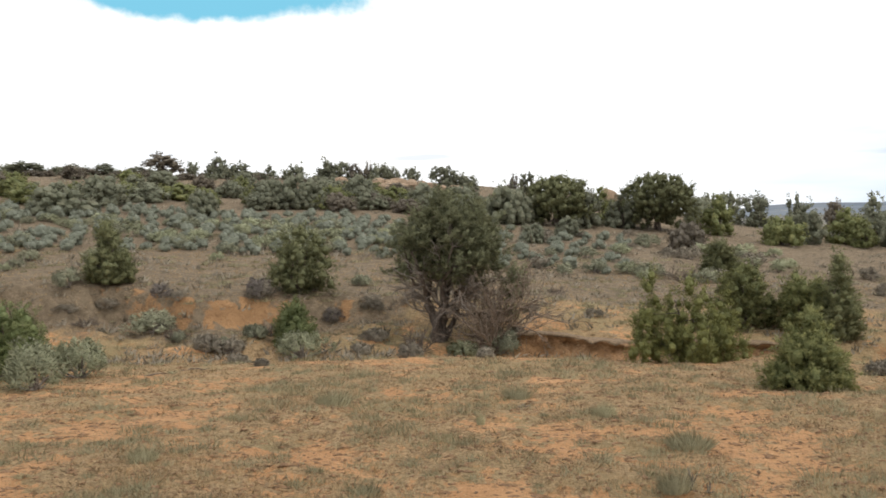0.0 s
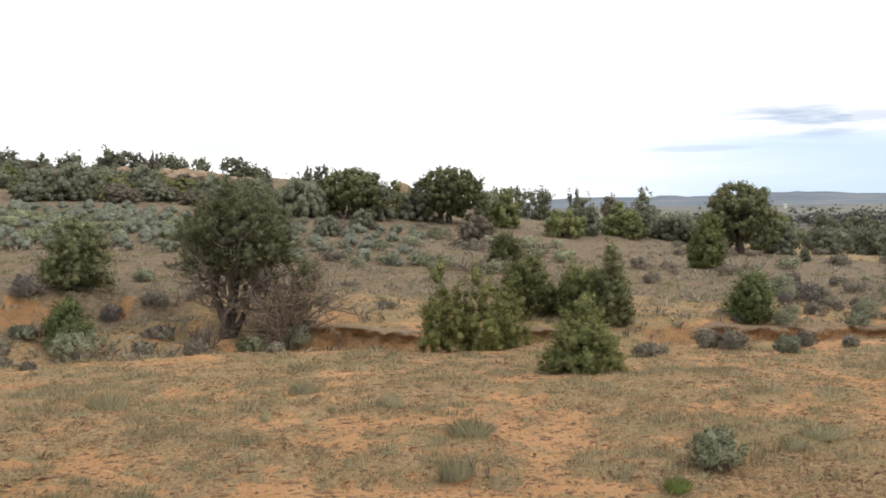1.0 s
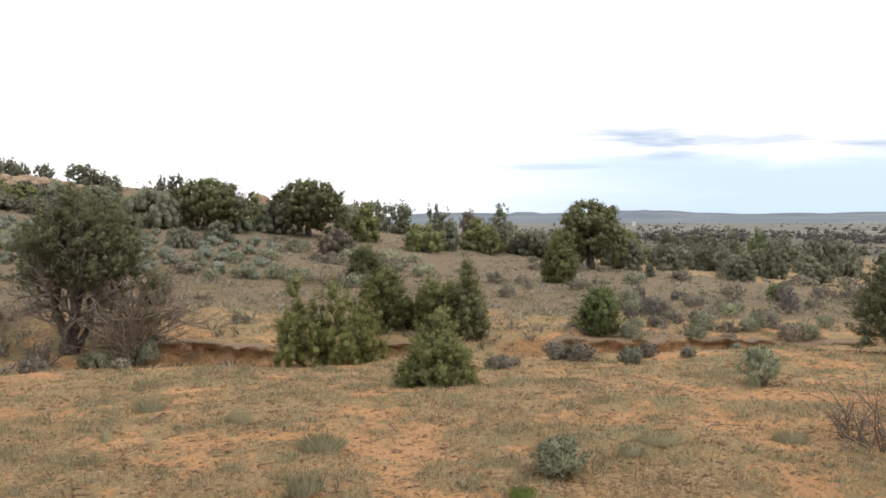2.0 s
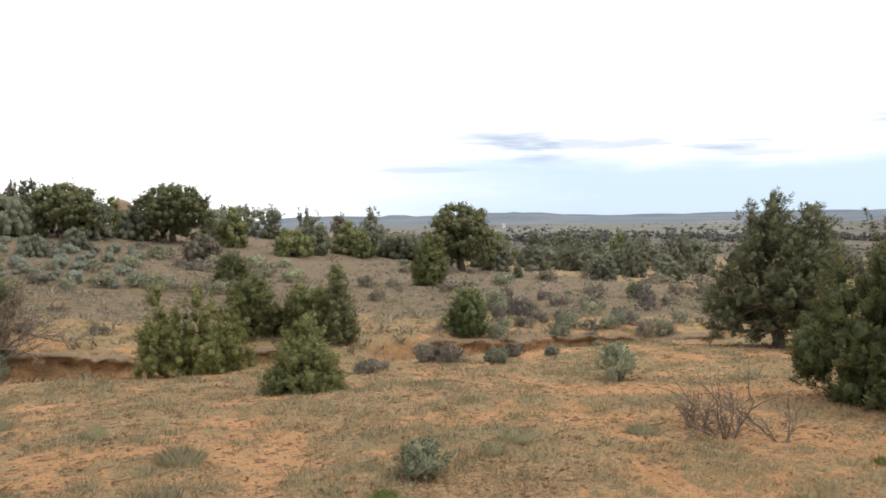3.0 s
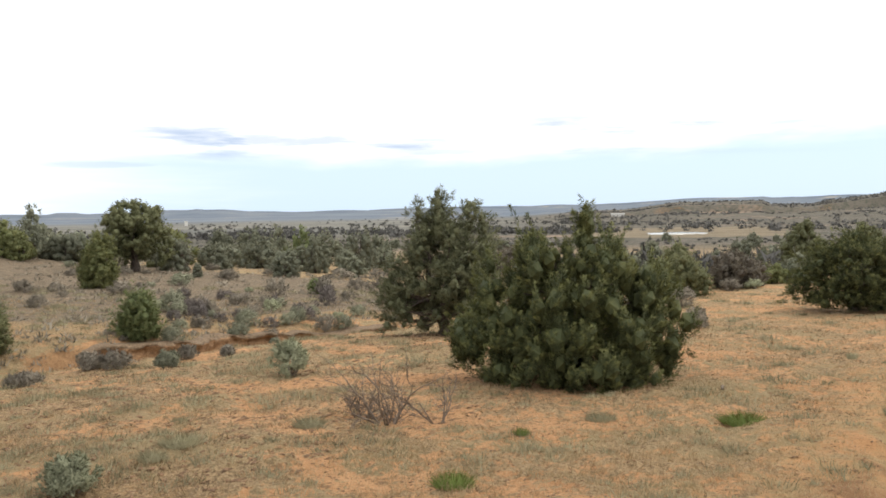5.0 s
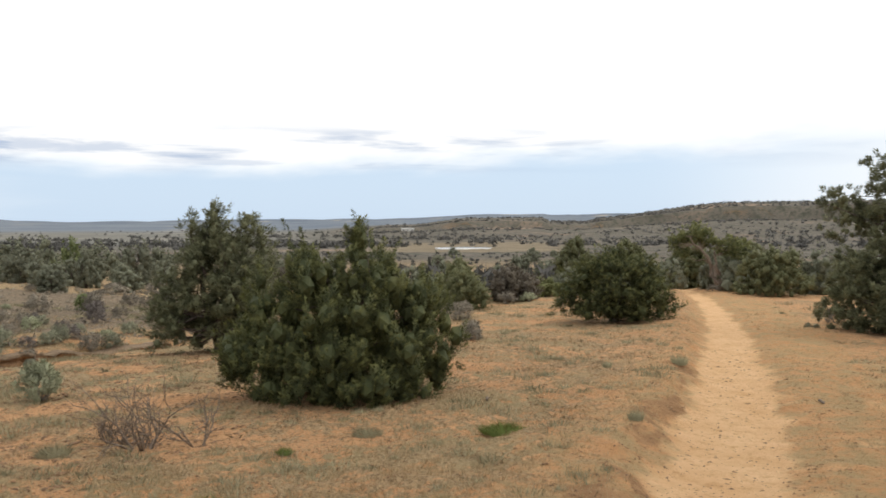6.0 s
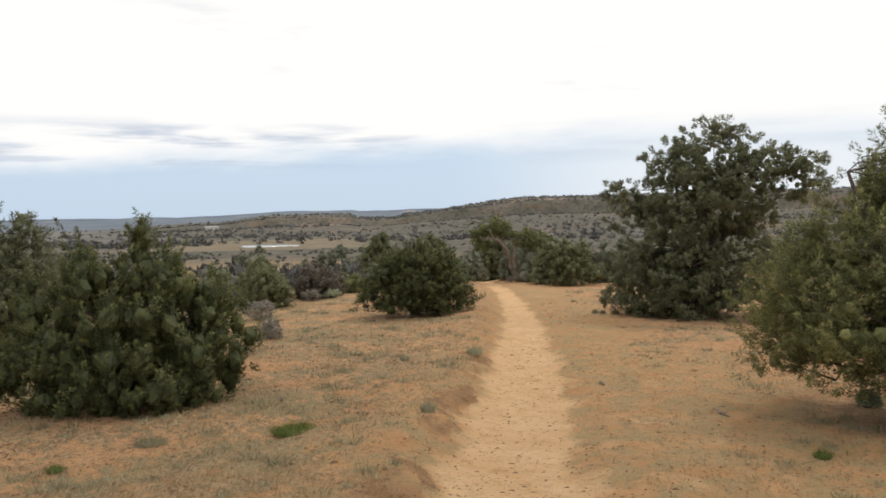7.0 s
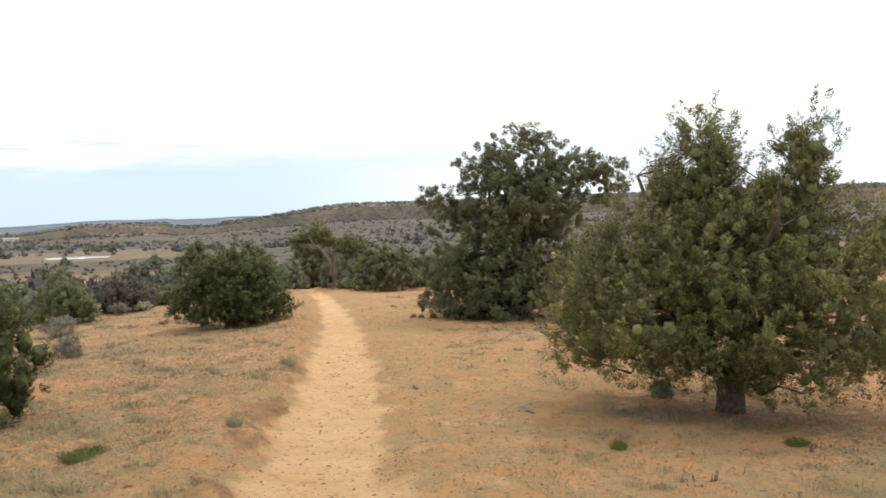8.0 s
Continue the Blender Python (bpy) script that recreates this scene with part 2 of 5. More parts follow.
LEAF = {
    "dark": leafy("juniper_leaf_dark", (0.109, 0.123, 0.063), (0.238, 0.248, 0.128), (0.219, 0.213, 0.102), 0.34),
    "green": leafy("juniper_leaf_green", (0.044, 0.058, 0.028), (0.118, 0.131, 0.054), (0.196, 0.196, 0.070), 0.28),
    "bright": leafy("juniper_leaf_bright", (0.108, 0.142, 0.063), (0.216, 0.249, 0.107), (0.216, 0.228, 0.100), 0.34),
    "yellow": leafy("juniper_leaf_yellow", (0.134, 0.151, 0.060), (0.297, 0.307, 0.111), (0.332, 0.327, 0.111), 0.34),
    "yellowdark": leafy("juniper_leaf_olive_green", (0.106, 0.126, 0.056), (0.240, 0.254, 0.106), (0.279, 0.269, 0.108), 0.34),
    "olive": leafy("juniper_leaf_olive", (0.125, 0.134, 0.061), (0.307, 0.315, 0.129), (0.408, 0.394, 0.151), 0.3),
    "needle": leafy("pinyon_needle", (0.125, 0.137, 0.081), (0.267, 0.283, 0.162), (0.242, 0.244, 0.132), 0.34),
    # the dark leaf made paler and greyer: haze put into its colour
    "far": leafy("juniper_leaf_hazed", (0.168, 0.182, 0.129), (0.250, 0.262, 0.187), (0.245, 0.235, 0.158), 0.34),
    # leaf of the farthest woods, with bluish haze put into its colour
    "distant": leafy("juniper_leaf_blue_haze", (0.091, 0.090, 0.086), (0.162, 0.159, 0.150), (0.144, 0.132, 0.123), 0.25),
    "grey": leafy("shrub_leaf_grey", (0.124, 0.108, 0.088), (0.229, 0.199, 0.158), (0.191, 0.163, 0.111)),
}
SAGE = {
    "pale": leafy("sage_leaf_pale", (0.242, 0.258, 0.160), (0.496, 0.512, 0.348), (0.461, 0.454, 0.283), 0.28),
    "green": leafy("sage_leaf_green", (0.209, 0.217, 0.149), (0.402, 0.409, 0.292), (0.352, 0.347, 0.226), 0.26),
    "grey": leafy("sage_leaf_grey", (0.187, 0.163, 0.130), (0.363, 0.325, 0.259), (0.319, 0.275, 0.204), 0.25),
    "purple": leafy("sage_leaf_purple", (0.143, 0.123, 0.114), (0.275, 0.242, 0.220), (0.231, 0.204, 0.171), 0.25),
    "silver": leafy("sage_leaf_silver", (0.177, 0.195, 0.149), (0.354, 0.381, 0.307), (0.305, 0.327, 0.241), 0.28),
}
GRASS = {
    "green": leafy("grass_green", (0.13, 0.18, 0.04), (0.24, 0.3, 0.08), (0.28, 0.28, 0.1), 0.3),
    "dry": leafy("grass_dry", (0.366, 0.256, 0.136), (0.590, 0.437, 0.256), (0.529, 0.380, 0.203), 0.4),
    "mat": leafy("mat_plant_leaf", (0.265, 0.240, 0.141), (0.508, 0.466, 0.302), (0.476, 0.394, 0.219), 0.35),
    "dead": leafy("dead_mat", (0.119, 0.084, 0.050), (0.406, 0.294, 0.175), (0.308, 0.210, 0.119), 0.15),
}
BARK = barky("juniper_bark", (0.06, 0.047, 0.038), (0.17, 0.138, 0.115))
DEAD = barky("dead_wood", (0.185, 0.155, 0.132), (0.37, 0.325, 0.285))
TWIG = barky("dry_twig", (0.10, 0.078, 0.062), (0.23, 0.19, 0.155))
STONE = barky("sandstone", (0.25, 0.175, 0.115), (0.43, 0.325, 0.23))
BANK = barky("cut_bank_soil", (0.22, 0.126, 0.064), (0.47, 0.285, 0.148))
TOPSOIL = barky("topsoil", (0.13, 0.088, 0.054), (0.31, 0.215, 0.128))
BRUSHWOOD = barky("weathered_brushwood", (0.14, 0.105, 0.08), (0.34, 0.265, 0.2))
CLOD = barky("earth_clod", (0.16, 0.098, 0.058), (0.43, 0.255, 0.14))


def ground_material():
    m, nodes, links, bsdf = material("desert_ground")

    def attribute(name):
        a = nodes.new("ShaderNodeAttribute")
        a.attribute_name = name
        return a.outputs["Fac"]

    def sharpened(socket, scale, low, high, amount):
        """A cover value whose edge is broken up by a fine noise."""
        add = nodes.new("ShaderNodeMath")
        add.operation = "MULTIPLY_ADD"
        links.new(noised(nodes, links, scale, 0.0, 1.0, 6, 0.65), add.inputs[0])
        add.inputs[1].default_value = amount
        links.new(socket, add.inputs[2])
        r = nodes.new("ShaderNodeMapRange")
        r.inputs["From Min"].default_value, r.inputs["From Max"].default_value = low + amount * 0.5, high + amount * 0.5
        links.new(add.outputs["Value"], r.inputs["Value"])
        return r.outputs["Result"]

    sand = mixed(nodes, links, (0.495, 0.268, 0.128), (0.59, 0.348, 0.178), noised(nodes, links, 1.1, 0.3, 0.7))
    sand = mixed(nodes, links, sand, (0.19, 0.105, 0.056), noised(nodes, links, 24, 0.56, 0.62, 8, 0.8))
    sand = mixed(nodes, links, sand, (0.68, 0.43, 0.24), noised(nodes, links, 31, 0.57, 0.63, 7, 0.75))
    sand = mixed(nodes, links, sand, (0.3, 0.185, 0.1), noised(nodes, links, 6.5, 0.54, 0.6, 8, 0.78))
    litter = mixed(nodes, links, (0.2, 0.138, 0.078), (0.5, 0.35, 0.195), noised(nodes, links, 24, 0.42, 0.58, 8, 0.8))
    litter = mixed(nodes, links, litter, (0.33, 0.258, 0.142), noised(nodes, links, 0.8, 0.45, 0.65))
    litter = mixed(nodes, links, litter, (0.165, 0.112, 0.066), noised(nodes, links, 7, 0.57, 0.68, 8, 0.75))
    litter = mixed(nodes, links, litter, (0.58, 0.45, 0.28), noised(nodes, links, 37, 0.58, 0.64, 7, 0.75))
    litter = mixed(nodes, links, litter, (0.46, 0.27, 0.13), noised(nodes, links, 4.3, 0.55, 0.7, 6, 0.7))
    land = mixed(nodes, links, sand, litter, sharpened(attribute("cover"), 9.0, 0.45, 0.52, 1.15))
    path = mixed(nodes, links, (0.68, 0.42, 0.216), (0.78, 0.522, 0.292), noised(nodes, links, 2.2, 0.3, 0.7, 5))
    path = mixed(nodes, links, path, (0.56, 0.325, 0.15), noised(nodes, links, 9, 0.52, 0.7, 7, 0.72))
    turf = mixed(nodes, links, (0.142, 0.111, 0.076), (0.278, 0.216, 0.148), noised(nodes, links, 5.0, 0.36, 0.64, 8, 0.75))
    turf = mixed(nodes, links, turf, (0.31, 0.215, 0.14), noised(nodes, links, 1.3, 0.58, 0.74, 7, 0.7))
    land = mixed(nodes, links, land, turf, sharpened(attribute("turf"), 4.0, 0.4, 0.6, 0.7))
    pale = mixed(nodes, links, (0.5, 0.268, 0.122), (0.59, 0.342, 0.166), noised(nodes, links, 1.7, 0.3, 0.7, 6))
    pale = mixed(nodes, links, pale, (0.42, 0.3, 0.155), noised(nodes, links, 3.1, 0.42, 0.57, 8, 0.75))
    pale = mixed(nodes, links, pale, (0.25, 0.155, 0.08), noised(nodes, links, 19, 0.56, 0.65, 8, 0.78))
    land = mixed(nodes, links, land, pale, sharpened(attribute("verge"), 5.0, 0.35, 0.65, 1.2))
    land = mixed(nodes, links, land, path, sharpened(attribute("path"), 4.5, 0.3, 0.72, 1.5))
    brush = mixed(nodes, links, (0.108, 0.098, 0.08), (0.172, 0.15, 0.122), noised(nodes, links, 0.05, 0.3, 0.7, 8, 0.75))
    brush = mixed(nodes, links, brush, (0.33, 0.232, 0.165), noised(nodes, links, 0.013, 0.57, 0.68, 6, 0.65))
    brush = mixed(nodes, links, brush, (0.075, 0.078, 0.058), noised(nodes, links, 0.35, 0.5, 0.62, 8, 0.7))
    brush = mixed(nodes, links, brush, (0.07, 0.073, 0.055), noised(nodes, links, 0.11, 0.53, 0.63, 8, 0.75))
    field = mixed(nodes, links, (0.165, 0.135, 0.09), (0.25, 0.203, 0.138), noised(nodes, links, 0.06, 0.3, 0.7, 6))
    brush = mixed(nodes, links, brush, field, sharpened(attribute("field"), 0.03, 0.4, 0.6, 0.7))
    # valley flats, paler and greyer with distance
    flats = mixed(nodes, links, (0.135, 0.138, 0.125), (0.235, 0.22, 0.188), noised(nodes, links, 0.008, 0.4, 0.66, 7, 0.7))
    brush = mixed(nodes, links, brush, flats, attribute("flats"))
    # farthest land: blue haze of distance put into the base colour
    hazed_land = mixed(nodes, links, (0.115, 0.146, 0.19), (0.18, 0.205, 0.235), noised(nodes, links, 0.0035, 0.38, 0.62, 8, 0.7))
    hazed_land = mixed(nodes, links, hazed_land, (0.31, 0.28, 0.235), noised(nodes, links, 0.0061, 0.6, 0.68, 6, 0.6))
    brush = mixed(nodes, links, brush, hazed_land, attribute("far_haze"))
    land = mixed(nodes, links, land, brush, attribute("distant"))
    raw = mixed(nodes, links, (0.29, 0.168, 0.086), (0.45, 0.268, 0.136), noised(nodes, links, 3.0, 0.3, 0.7, 6))
    raw = mixed(nodes, links, raw, (0.2, 0.11, 0.06), noised(nodes, links, 11, 0.55, 0.7, 6, 0.7))
    land = mixed(nodes, links, land, raw, sharpened(attribute("raw"), 4.0, 0.42, 0.62, 1.5))
    # brown needle litter and the shade under trees, painted as one colour
    duff_shade = mixed(nodes, links, (0.2, 0.13, 0.08), (0.34, 0.225, 0.13), noised(nodes, links, 17, 0.4, 0.6, 7, 0.75))
    land = mixed(nodes, links, land, duff_shade, sharpened(attribute("duff_shade"), 3.5, 0.3, 0.8, 1.0))
    links.new(land, bsdf.inputs["Base Color"])
    bsdf.inputs["Roughness"].default_value = 0.95
    bsdf.inputs["Specular IOR Level"].default_value = 0.15
    rough = nodes.new("ShaderNodeMath")
    rough.operation = "MULTIPLY_ADD"
    links.new(noised(nodes, links, 5.5, 0.2, 0.8, 4, 0.5), rough.inputs[0])
    rough.inputs[1].default_value = 2.2
    links.new(noised(nodes, links, 26, 0.2, 0.8, 8, 0.7), rough.inputs[2])
    bumped(nodes, links, bsdf, rough.outputs["Value"], 0.9, 0.04)
    return m


# ---- mesh helpers ----
def unit(v):
    return v / (np.linalg.norm(v, axis=-1, keepdims=True) + 1e-9)


def mesh_of(name, verts, faces, mat, smooth=False):
    """A mesh from an array of places and one of faces, all of the same number of corners."""
    me = bpy.data.meshes.new(name)
    verts, faces = np.asarray(verts, np.float32).reshape(-1, 3), np.asarray(faces, np.int32)
    me.vertices.add(len(verts))
    me.vertices.foreach_set("co", verts.ravel())
    me.loops.add(faces.size)
    me.loops.foreach_set("vertex_index", faces.ravel())
    me.polygons.add(len(faces))
    me.polygons.foreach_set("loop_start", np.arange(len(faces), dtype=np.int32) * faces.shape[1])
    if smooth:
        me.polygons.foreach_set("use_smooth", np.ones(len(faces), bool))
    me.materials.append(mat)
    me.update(calc_edges=True)
    return me


def part(name, me, parent, label=""):
    ob = new(name, me)
    ob.parent = parent
    return tagged(ob, label)


def thing(name, x, y, label, category, group="", z=None):
    ob = new(name)
    ob.empty_display_size = 0.2
    ob.location = (x, y, float(height(x, y)) if z is None else z)
    return tagged(ob, label, category, group)


class Tubes:
    """Gathers bent, tapered tubes for one mesh."""

    def __init__(self):
        self.verts, self.faces, self.count = [], [], 0

    def add(self, points, radii, sides=5):
        points, radii = np.asarray(points, float), np.asarray(radii, float)
        along = unit(np.gradient(points, axis=0))
        ref = np.where(np.abs(along[:, 2:3]) > 0.9, [[1.0, 0, 0]], [[0, 0, 1.0]])
        a = unit(np.cross(along, ref))
        b = np.cross(along, a)
        ang = np.arange(sides) * 2 * np.pi / sides
        rings = points[:, None] + radii[:, None, None] * (np.cos(ang)[None, :, None] * a[:, None] + np.sin(ang)[None, :, None] * b[:, None])
        n = len(points)
        i = np.arange((n - 1) * sides).reshape(n - 1, sides)
        j = np.roll(i, -1, axis=1)
        self.faces.append(np.stack([i, j, j + sides, i + sides], -1).reshape(-1, 4) + self.count)
        self.verts.append(rings.reshape(-1, 3))
        self.count += n * sides

    def one_root(self, sides):
        """Lets all tubes grow out of the first one's foot."""
        for v, f in zip(self.verts, self.faces):
            first = f.min()
            f[(f >= first) & (f < first + sides)] -= first

    def mesh(self, name, mat):
        return mesh_of(name, np.concatenate(self.verts), np.concatenate(self.faces), mat, True)


def limb(rng, a, b, sag=0.12, n=6):
    """Points of a crooked limb from a to b."""
    a, b = np.asarray(a, float), np.asarray(b, float)
    k = np.linspace(0, 1, n)[:, None]
    size = np.linalg.norm(b - a)
    p = a + (b - a) * k + rng.normal(0, 0.05 * size, (n, 3)) * np.sin(np.pi * k)
    p[:, 2] -= sag * size * np.sin(np.pi * k[:, 0])
    return p


def blades(rng, base, ahead, size, width, facing=None):
    """One slender pointed leaf for each base: verts and faces. The leaves face any way, or mostly the way given."""
    loose = rng.normal(size=base.shape)
    side = unit(np.cross(ahead, loose if facing is None else facing + 0.45 * loose)) * width[..., None]
    v = np.stack([base + side, base + ahead * size[..., None], base - side], -2).reshape(-1, 3)
    return v, np.arange(len(v)).reshape(-1, 3)


def leaf_mesh(name, verts, out, mat, tint=None, tipward=None):
    """A mesh of three-cornered leaves that shade as the soft mass they form: out is the way out of it at each leaf."""
    v = np.asarray(verts, float).reshape(-1, 3, 3)
    out = unit(np.asarray(out, float).reshape(-1, 3))
    flip = (np.cross(v[:, 1] - v[:, 0], v[:, 2] - v[:, 0]) * out).sum(-1) < 0
    v[flip] = v[flip][:, ::-1]
    me = mesh_of(name, v.reshape(-1, 3), np.arange(len(v) * 3).reshape(-1, 3), mat, True)
    me.attributes.new("custom_normal", "FLOAT_VECTOR", "POINT").data.foreach_set("vector", np.repeat(out, 3, 0).astype(np.float32).ravel())
    for key, value in (("tint", tint), ("tipward", tipward)):
        if value is not None:
            me.attributes.new(key, "FLOAT", "POINT").data.foreach_set("value", np.repeat(np.asarray(value, float).ravel(), 3).astype(np.float32))
    me.update()
    return me


GOLD = (1 + 5 ** 0.5) / 2
KNOB = unit(np.array([(-1, GOLD, 0), (1, GOLD, 0), (-1, -GOLD, 0), (1, -GOLD, 0), (0, -1, GOLD), (0, 1, GOLD), (0, -1, -GOLD), (0, 1, -GOLD), (GOLD, 0, -1), (GOLD, 0, 1), (-GOLD, 0, -1), (-GOLD, 0, 1)]))
KNOB_FACES = [(i, j, k) for i, j, k in itertools.combinations(range(12), 3) if max(np.linalg.norm(KNOB[i] - KNOB[j]), np.linalg.norm(KNOB[j] - KNOB[k]), np.linalg.norm(KNOB[i] - KNOB[k])) < 1.1]


def knobs(rng, at, radius, tall=1.0):
    """A small uneven lump added to close the heart of each clump of leaves. Corners, ways out, and a tint set for how
    dark the gaps look.
    """
    n = len(at)
    shape = KNOB[None] * rng.uniform(0.75, 1.15, (n, 12, 1)) * np.asarray(radius).reshape(-1, 1, 1) * [1, 1, tall]
    v = (np.asarray(at)[:, None] + shape)[:, np.array(KNOB_FACES)]
    out = unit(shape)[:, np.array(KNOB_FACES)].mean(2)
    return v.reshape(-1, 3), out.reshape(-1, 3), np.repeat(rng.uniform(0.35, 0.75, n), 20)


def sprays(rng, place, axis, length, radius, count, leaf, width, loose=0.28):
    """Leaves round the axis of each spray of foliage: corners, the way out of the spray, and how near its tip each leaf sits."""
    n = len(place)
    k = rng.random((n, count))
    around = rng.normal(size=(n, count, 3))
    ax = axis[:, None, :]
    around = unit(around - (around * ax).sum(-1, keepdims=True) * ax)
    wide = np.sin(np.pi * np.clip(0.12 + 0.86 * k, 0, 1)) ** 0.7
    base = place[:, None] + ax * (length[:, None] * k)[..., None] + around * (radius[:, None] * wide * np.sqrt(rng.random((n, count))))[..., None]
    ahead = unit(ax * 0.95 + around * 0.6 + rng.normal(0, loose, (n, count, 3)))
    size = leaf * rng.uniform(0.6, 1.4, (n, count))
    v, _ = blades(rng, base.reshape(-1, 3), ahead.reshape(-1, 3), size.ravel(), (width * rng.uniform(0.7, 1.3, (n, count))).ravel(), (around + 0.3 * ax).reshape(-1, 3))
    out = unit(around + ax * (0.9 * k - 0.1)[..., None])
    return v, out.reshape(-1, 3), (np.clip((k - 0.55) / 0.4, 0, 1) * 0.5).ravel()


PROFILE = {
    "cone": lambda k: (1 - k) ** 0.72 * (0.62 + 0.38 * np.clip(k * 5, 0, 1)),
    "egg": lambda k: np.sin(np.pi * np.clip(0.10 + 0.9 * k, 0, 1) ** 0.62) ** 0.62,
    "dome": lambda k: np.sqrt(np.clip(1 - k ** 2.1, 0, 1)) * (0.86 + 0.14 * np.clip(k * 4, 0, 1)),
    "ball": lambda k: np.sqrt(np.clip(1 - (2 * k - 1) ** 2, 0, 1)),
}


def lobe_points(rng, lobe, n, across, inner=0.5):
    """Places inside a lobe of a crown, most of them near its skin, and the way out of it."""
    sx, sy, z0, z1, r, kind = lobe
    k = rng.random(n * 3)
    rad = PROFILE[kind](k)
    keep = rng.random(n * 3) < rad + 0.1
    k, rad = k[keep][:n], rad[keep][:n]
    n = len(k)
    turn = rng.random(n) * 2 * np.pi
    bulge = 1 + 0.16 * np.sin(3 * turn + 7 * k + 9 * sx) + 0.12 * np.sin(7 * turn - 11 * k)
    out = r * rad * bulge * (inner + (1 - inner) * rng.random(n) ** 0.45)
    depth = np.array([-across[1], across[0]])
    c = sx * across + sy * depth
    p = np.stack([c[0] + out * np.cos(turn), c[1] + out * np.sin(turn), z0 + (z1 - z0) * k], -1)
    away = np.stack([np.cos(turn), np.sin(turn), (k - 0.4) * 0.9], -1)
    return p, unit(away)


def conifer(name, lobes, tone, seed, leaf=0.06, width=0.012, leaves=20000, puffs=120, puff=0.11, sprigs=7, size=0.24, fat=0.075, up=0.6,
            trunk=0.07, stems=3, across=(1.0, 0.0), lean=(0, 0), inner=0.5, limbs=40, bark=None, splay=0.16, open_crown=False, plume=1.15, floor=0.02, heart=0.0, sunk=0.0):
    """A juniper or pinyon at the origin: an Empty with its trunk and crown. The crown is puffs of sprays, with gaps between."""
    rng = np.random.default_rng(seed)
    across = np.array(across, float)
    top = max(l[3] for l in lobes)
    tree = new(name)
    tree.empty_display_size = 0.2
    places, ways = [], []
    areas = np.array([l[4] * (l[3] - l[2]) for l in lobes])
    for lobe, share in zip(lobes, areas / areas.sum()):
        p, a = lobe_points(rng, lobe, max(5, int(puffs * share)), across, inner)
        places.append(p), ways.append(a)
    puff_at, puff_way = np.concatenate(places), np.concatenate(ways)
    n = len(puff_at) * sprigs
    off = rng.normal(0, 1.0, (len(puff_at), sprigs, 3))
    scale = rng.uniform(0.6, 1.35, (len(puff_at), 1, 1))
    swell = off * puff * scale * [1, 1, plume]
    places = (puff_at[:, None] + swell).reshape(-1, 3)
    axis = unit((puff_way * (1 - up))[:, None] + [0, 0, up] + 0.32 * off + rng.normal(0, 0.15, off.shape)).reshape(-1, 3)
    length = size * rng.uniform(0.55, 1.45, n)
    count = max(6, int(leaves / n))
    v, out, near_tip = sprays(rng, places - axis * (length * 0.55)[:, None], axis, length, fat * rng.uniform(0.6, 1.3, n), count, leaf, width)
    v[:, 2] = np.maximum(v[:, 2], floor)
    mass = unit(unit(swell) + 0.9 * puff_way[:, None]).reshape(-1, 3)
    out = unit(0.55 * out + np.repeat(mass, count, 0) + rng.normal(0, 0.16, out.shape))
    tint = np.repeat(np.clip(np.repeat(rng.random(len(puff_at)), sprigs) * 0.7 + rng.random(n) * 0.3, 0, 1), count)
    wood = Tubes()
    fork, boughs = [], []
    for s in range(stems):
        turn = s * 2 * np.pi / stems + rng.uniform(-0.5, 0.5)
        tip = np.array([lean[0] + math.cos(turn) * splay * top, lean[1] + math.sin(turn) * splay * top, top * rng.uniform(0.62, 0.85)])
        foot = np.array([math.cos(turn) * trunk * 0.5, math.sin(turn) * trunk * 0.5, -0.12])
        p = limb(rng, foot, tip, -0.02, 8)
        k = np.linspace(0, 1, 8)
        p[:, :2] -= (tip - foot)[:2] * (k - k ** 1.35)[:, None]
        r = trunk * np.linspace(1.0, 0.16, 8)
        r[0] *= 1.45
        r[1] *= 1.1
        wood.add(p, r, 7)
        fork += [(q, w) for q, w in zip(p[2:], r[2:])]
    pick = rng.choice(len(puff_at), min(limbs, len(puff_at)), replace=False)
    for i in pick:
        b = puff_at[i]
        best = min(fork, key=lambda q: np.linalg.norm(q[0] - b) + 1.2 * max(0, q[0][2] - b[2] + 0.05))
        if np.linalg.norm(best[0] - b) > 0.42 * top:
            continue
        branch = Tubes() if open_crown else wood
        branch.add(limb(rng, best[0], b, 0.05, 5), np.linspace(min(best[1] * 0.5, 0.03), 0.004, 5), 4)
        if open_crown:
            boughs.append(branch)
    trunk_ob = part("trunk", wood.mesh("trunk", bark or BARK), tree, "fibrous grey-brown trunk with crooked limbs")
    for branch in boughs:
        part("limb", branch.mesh("limb", bark or BARK), trunk_ob)
    if heart:
        more, ways, dim = knobs(rng, puff_at - puff_way * (heart * 0.5 + sunk), heart * rng.uniform(0.7, 1.2, len(puff_at)), min(1.4, plume))
        more[:, 2] = np.maximum(more[:, 2], floor)
        v, out, tint, near_tip = np.concatenate([v, more]), np.concatenate([out, ways]), np.concatenate([tint, dim]), np.concatenate([near_tip, dim * 0])
    part("crown", leaf_mesh("crown", v, out, LEAF[tone], tint, near_tip), tree)
    return tree


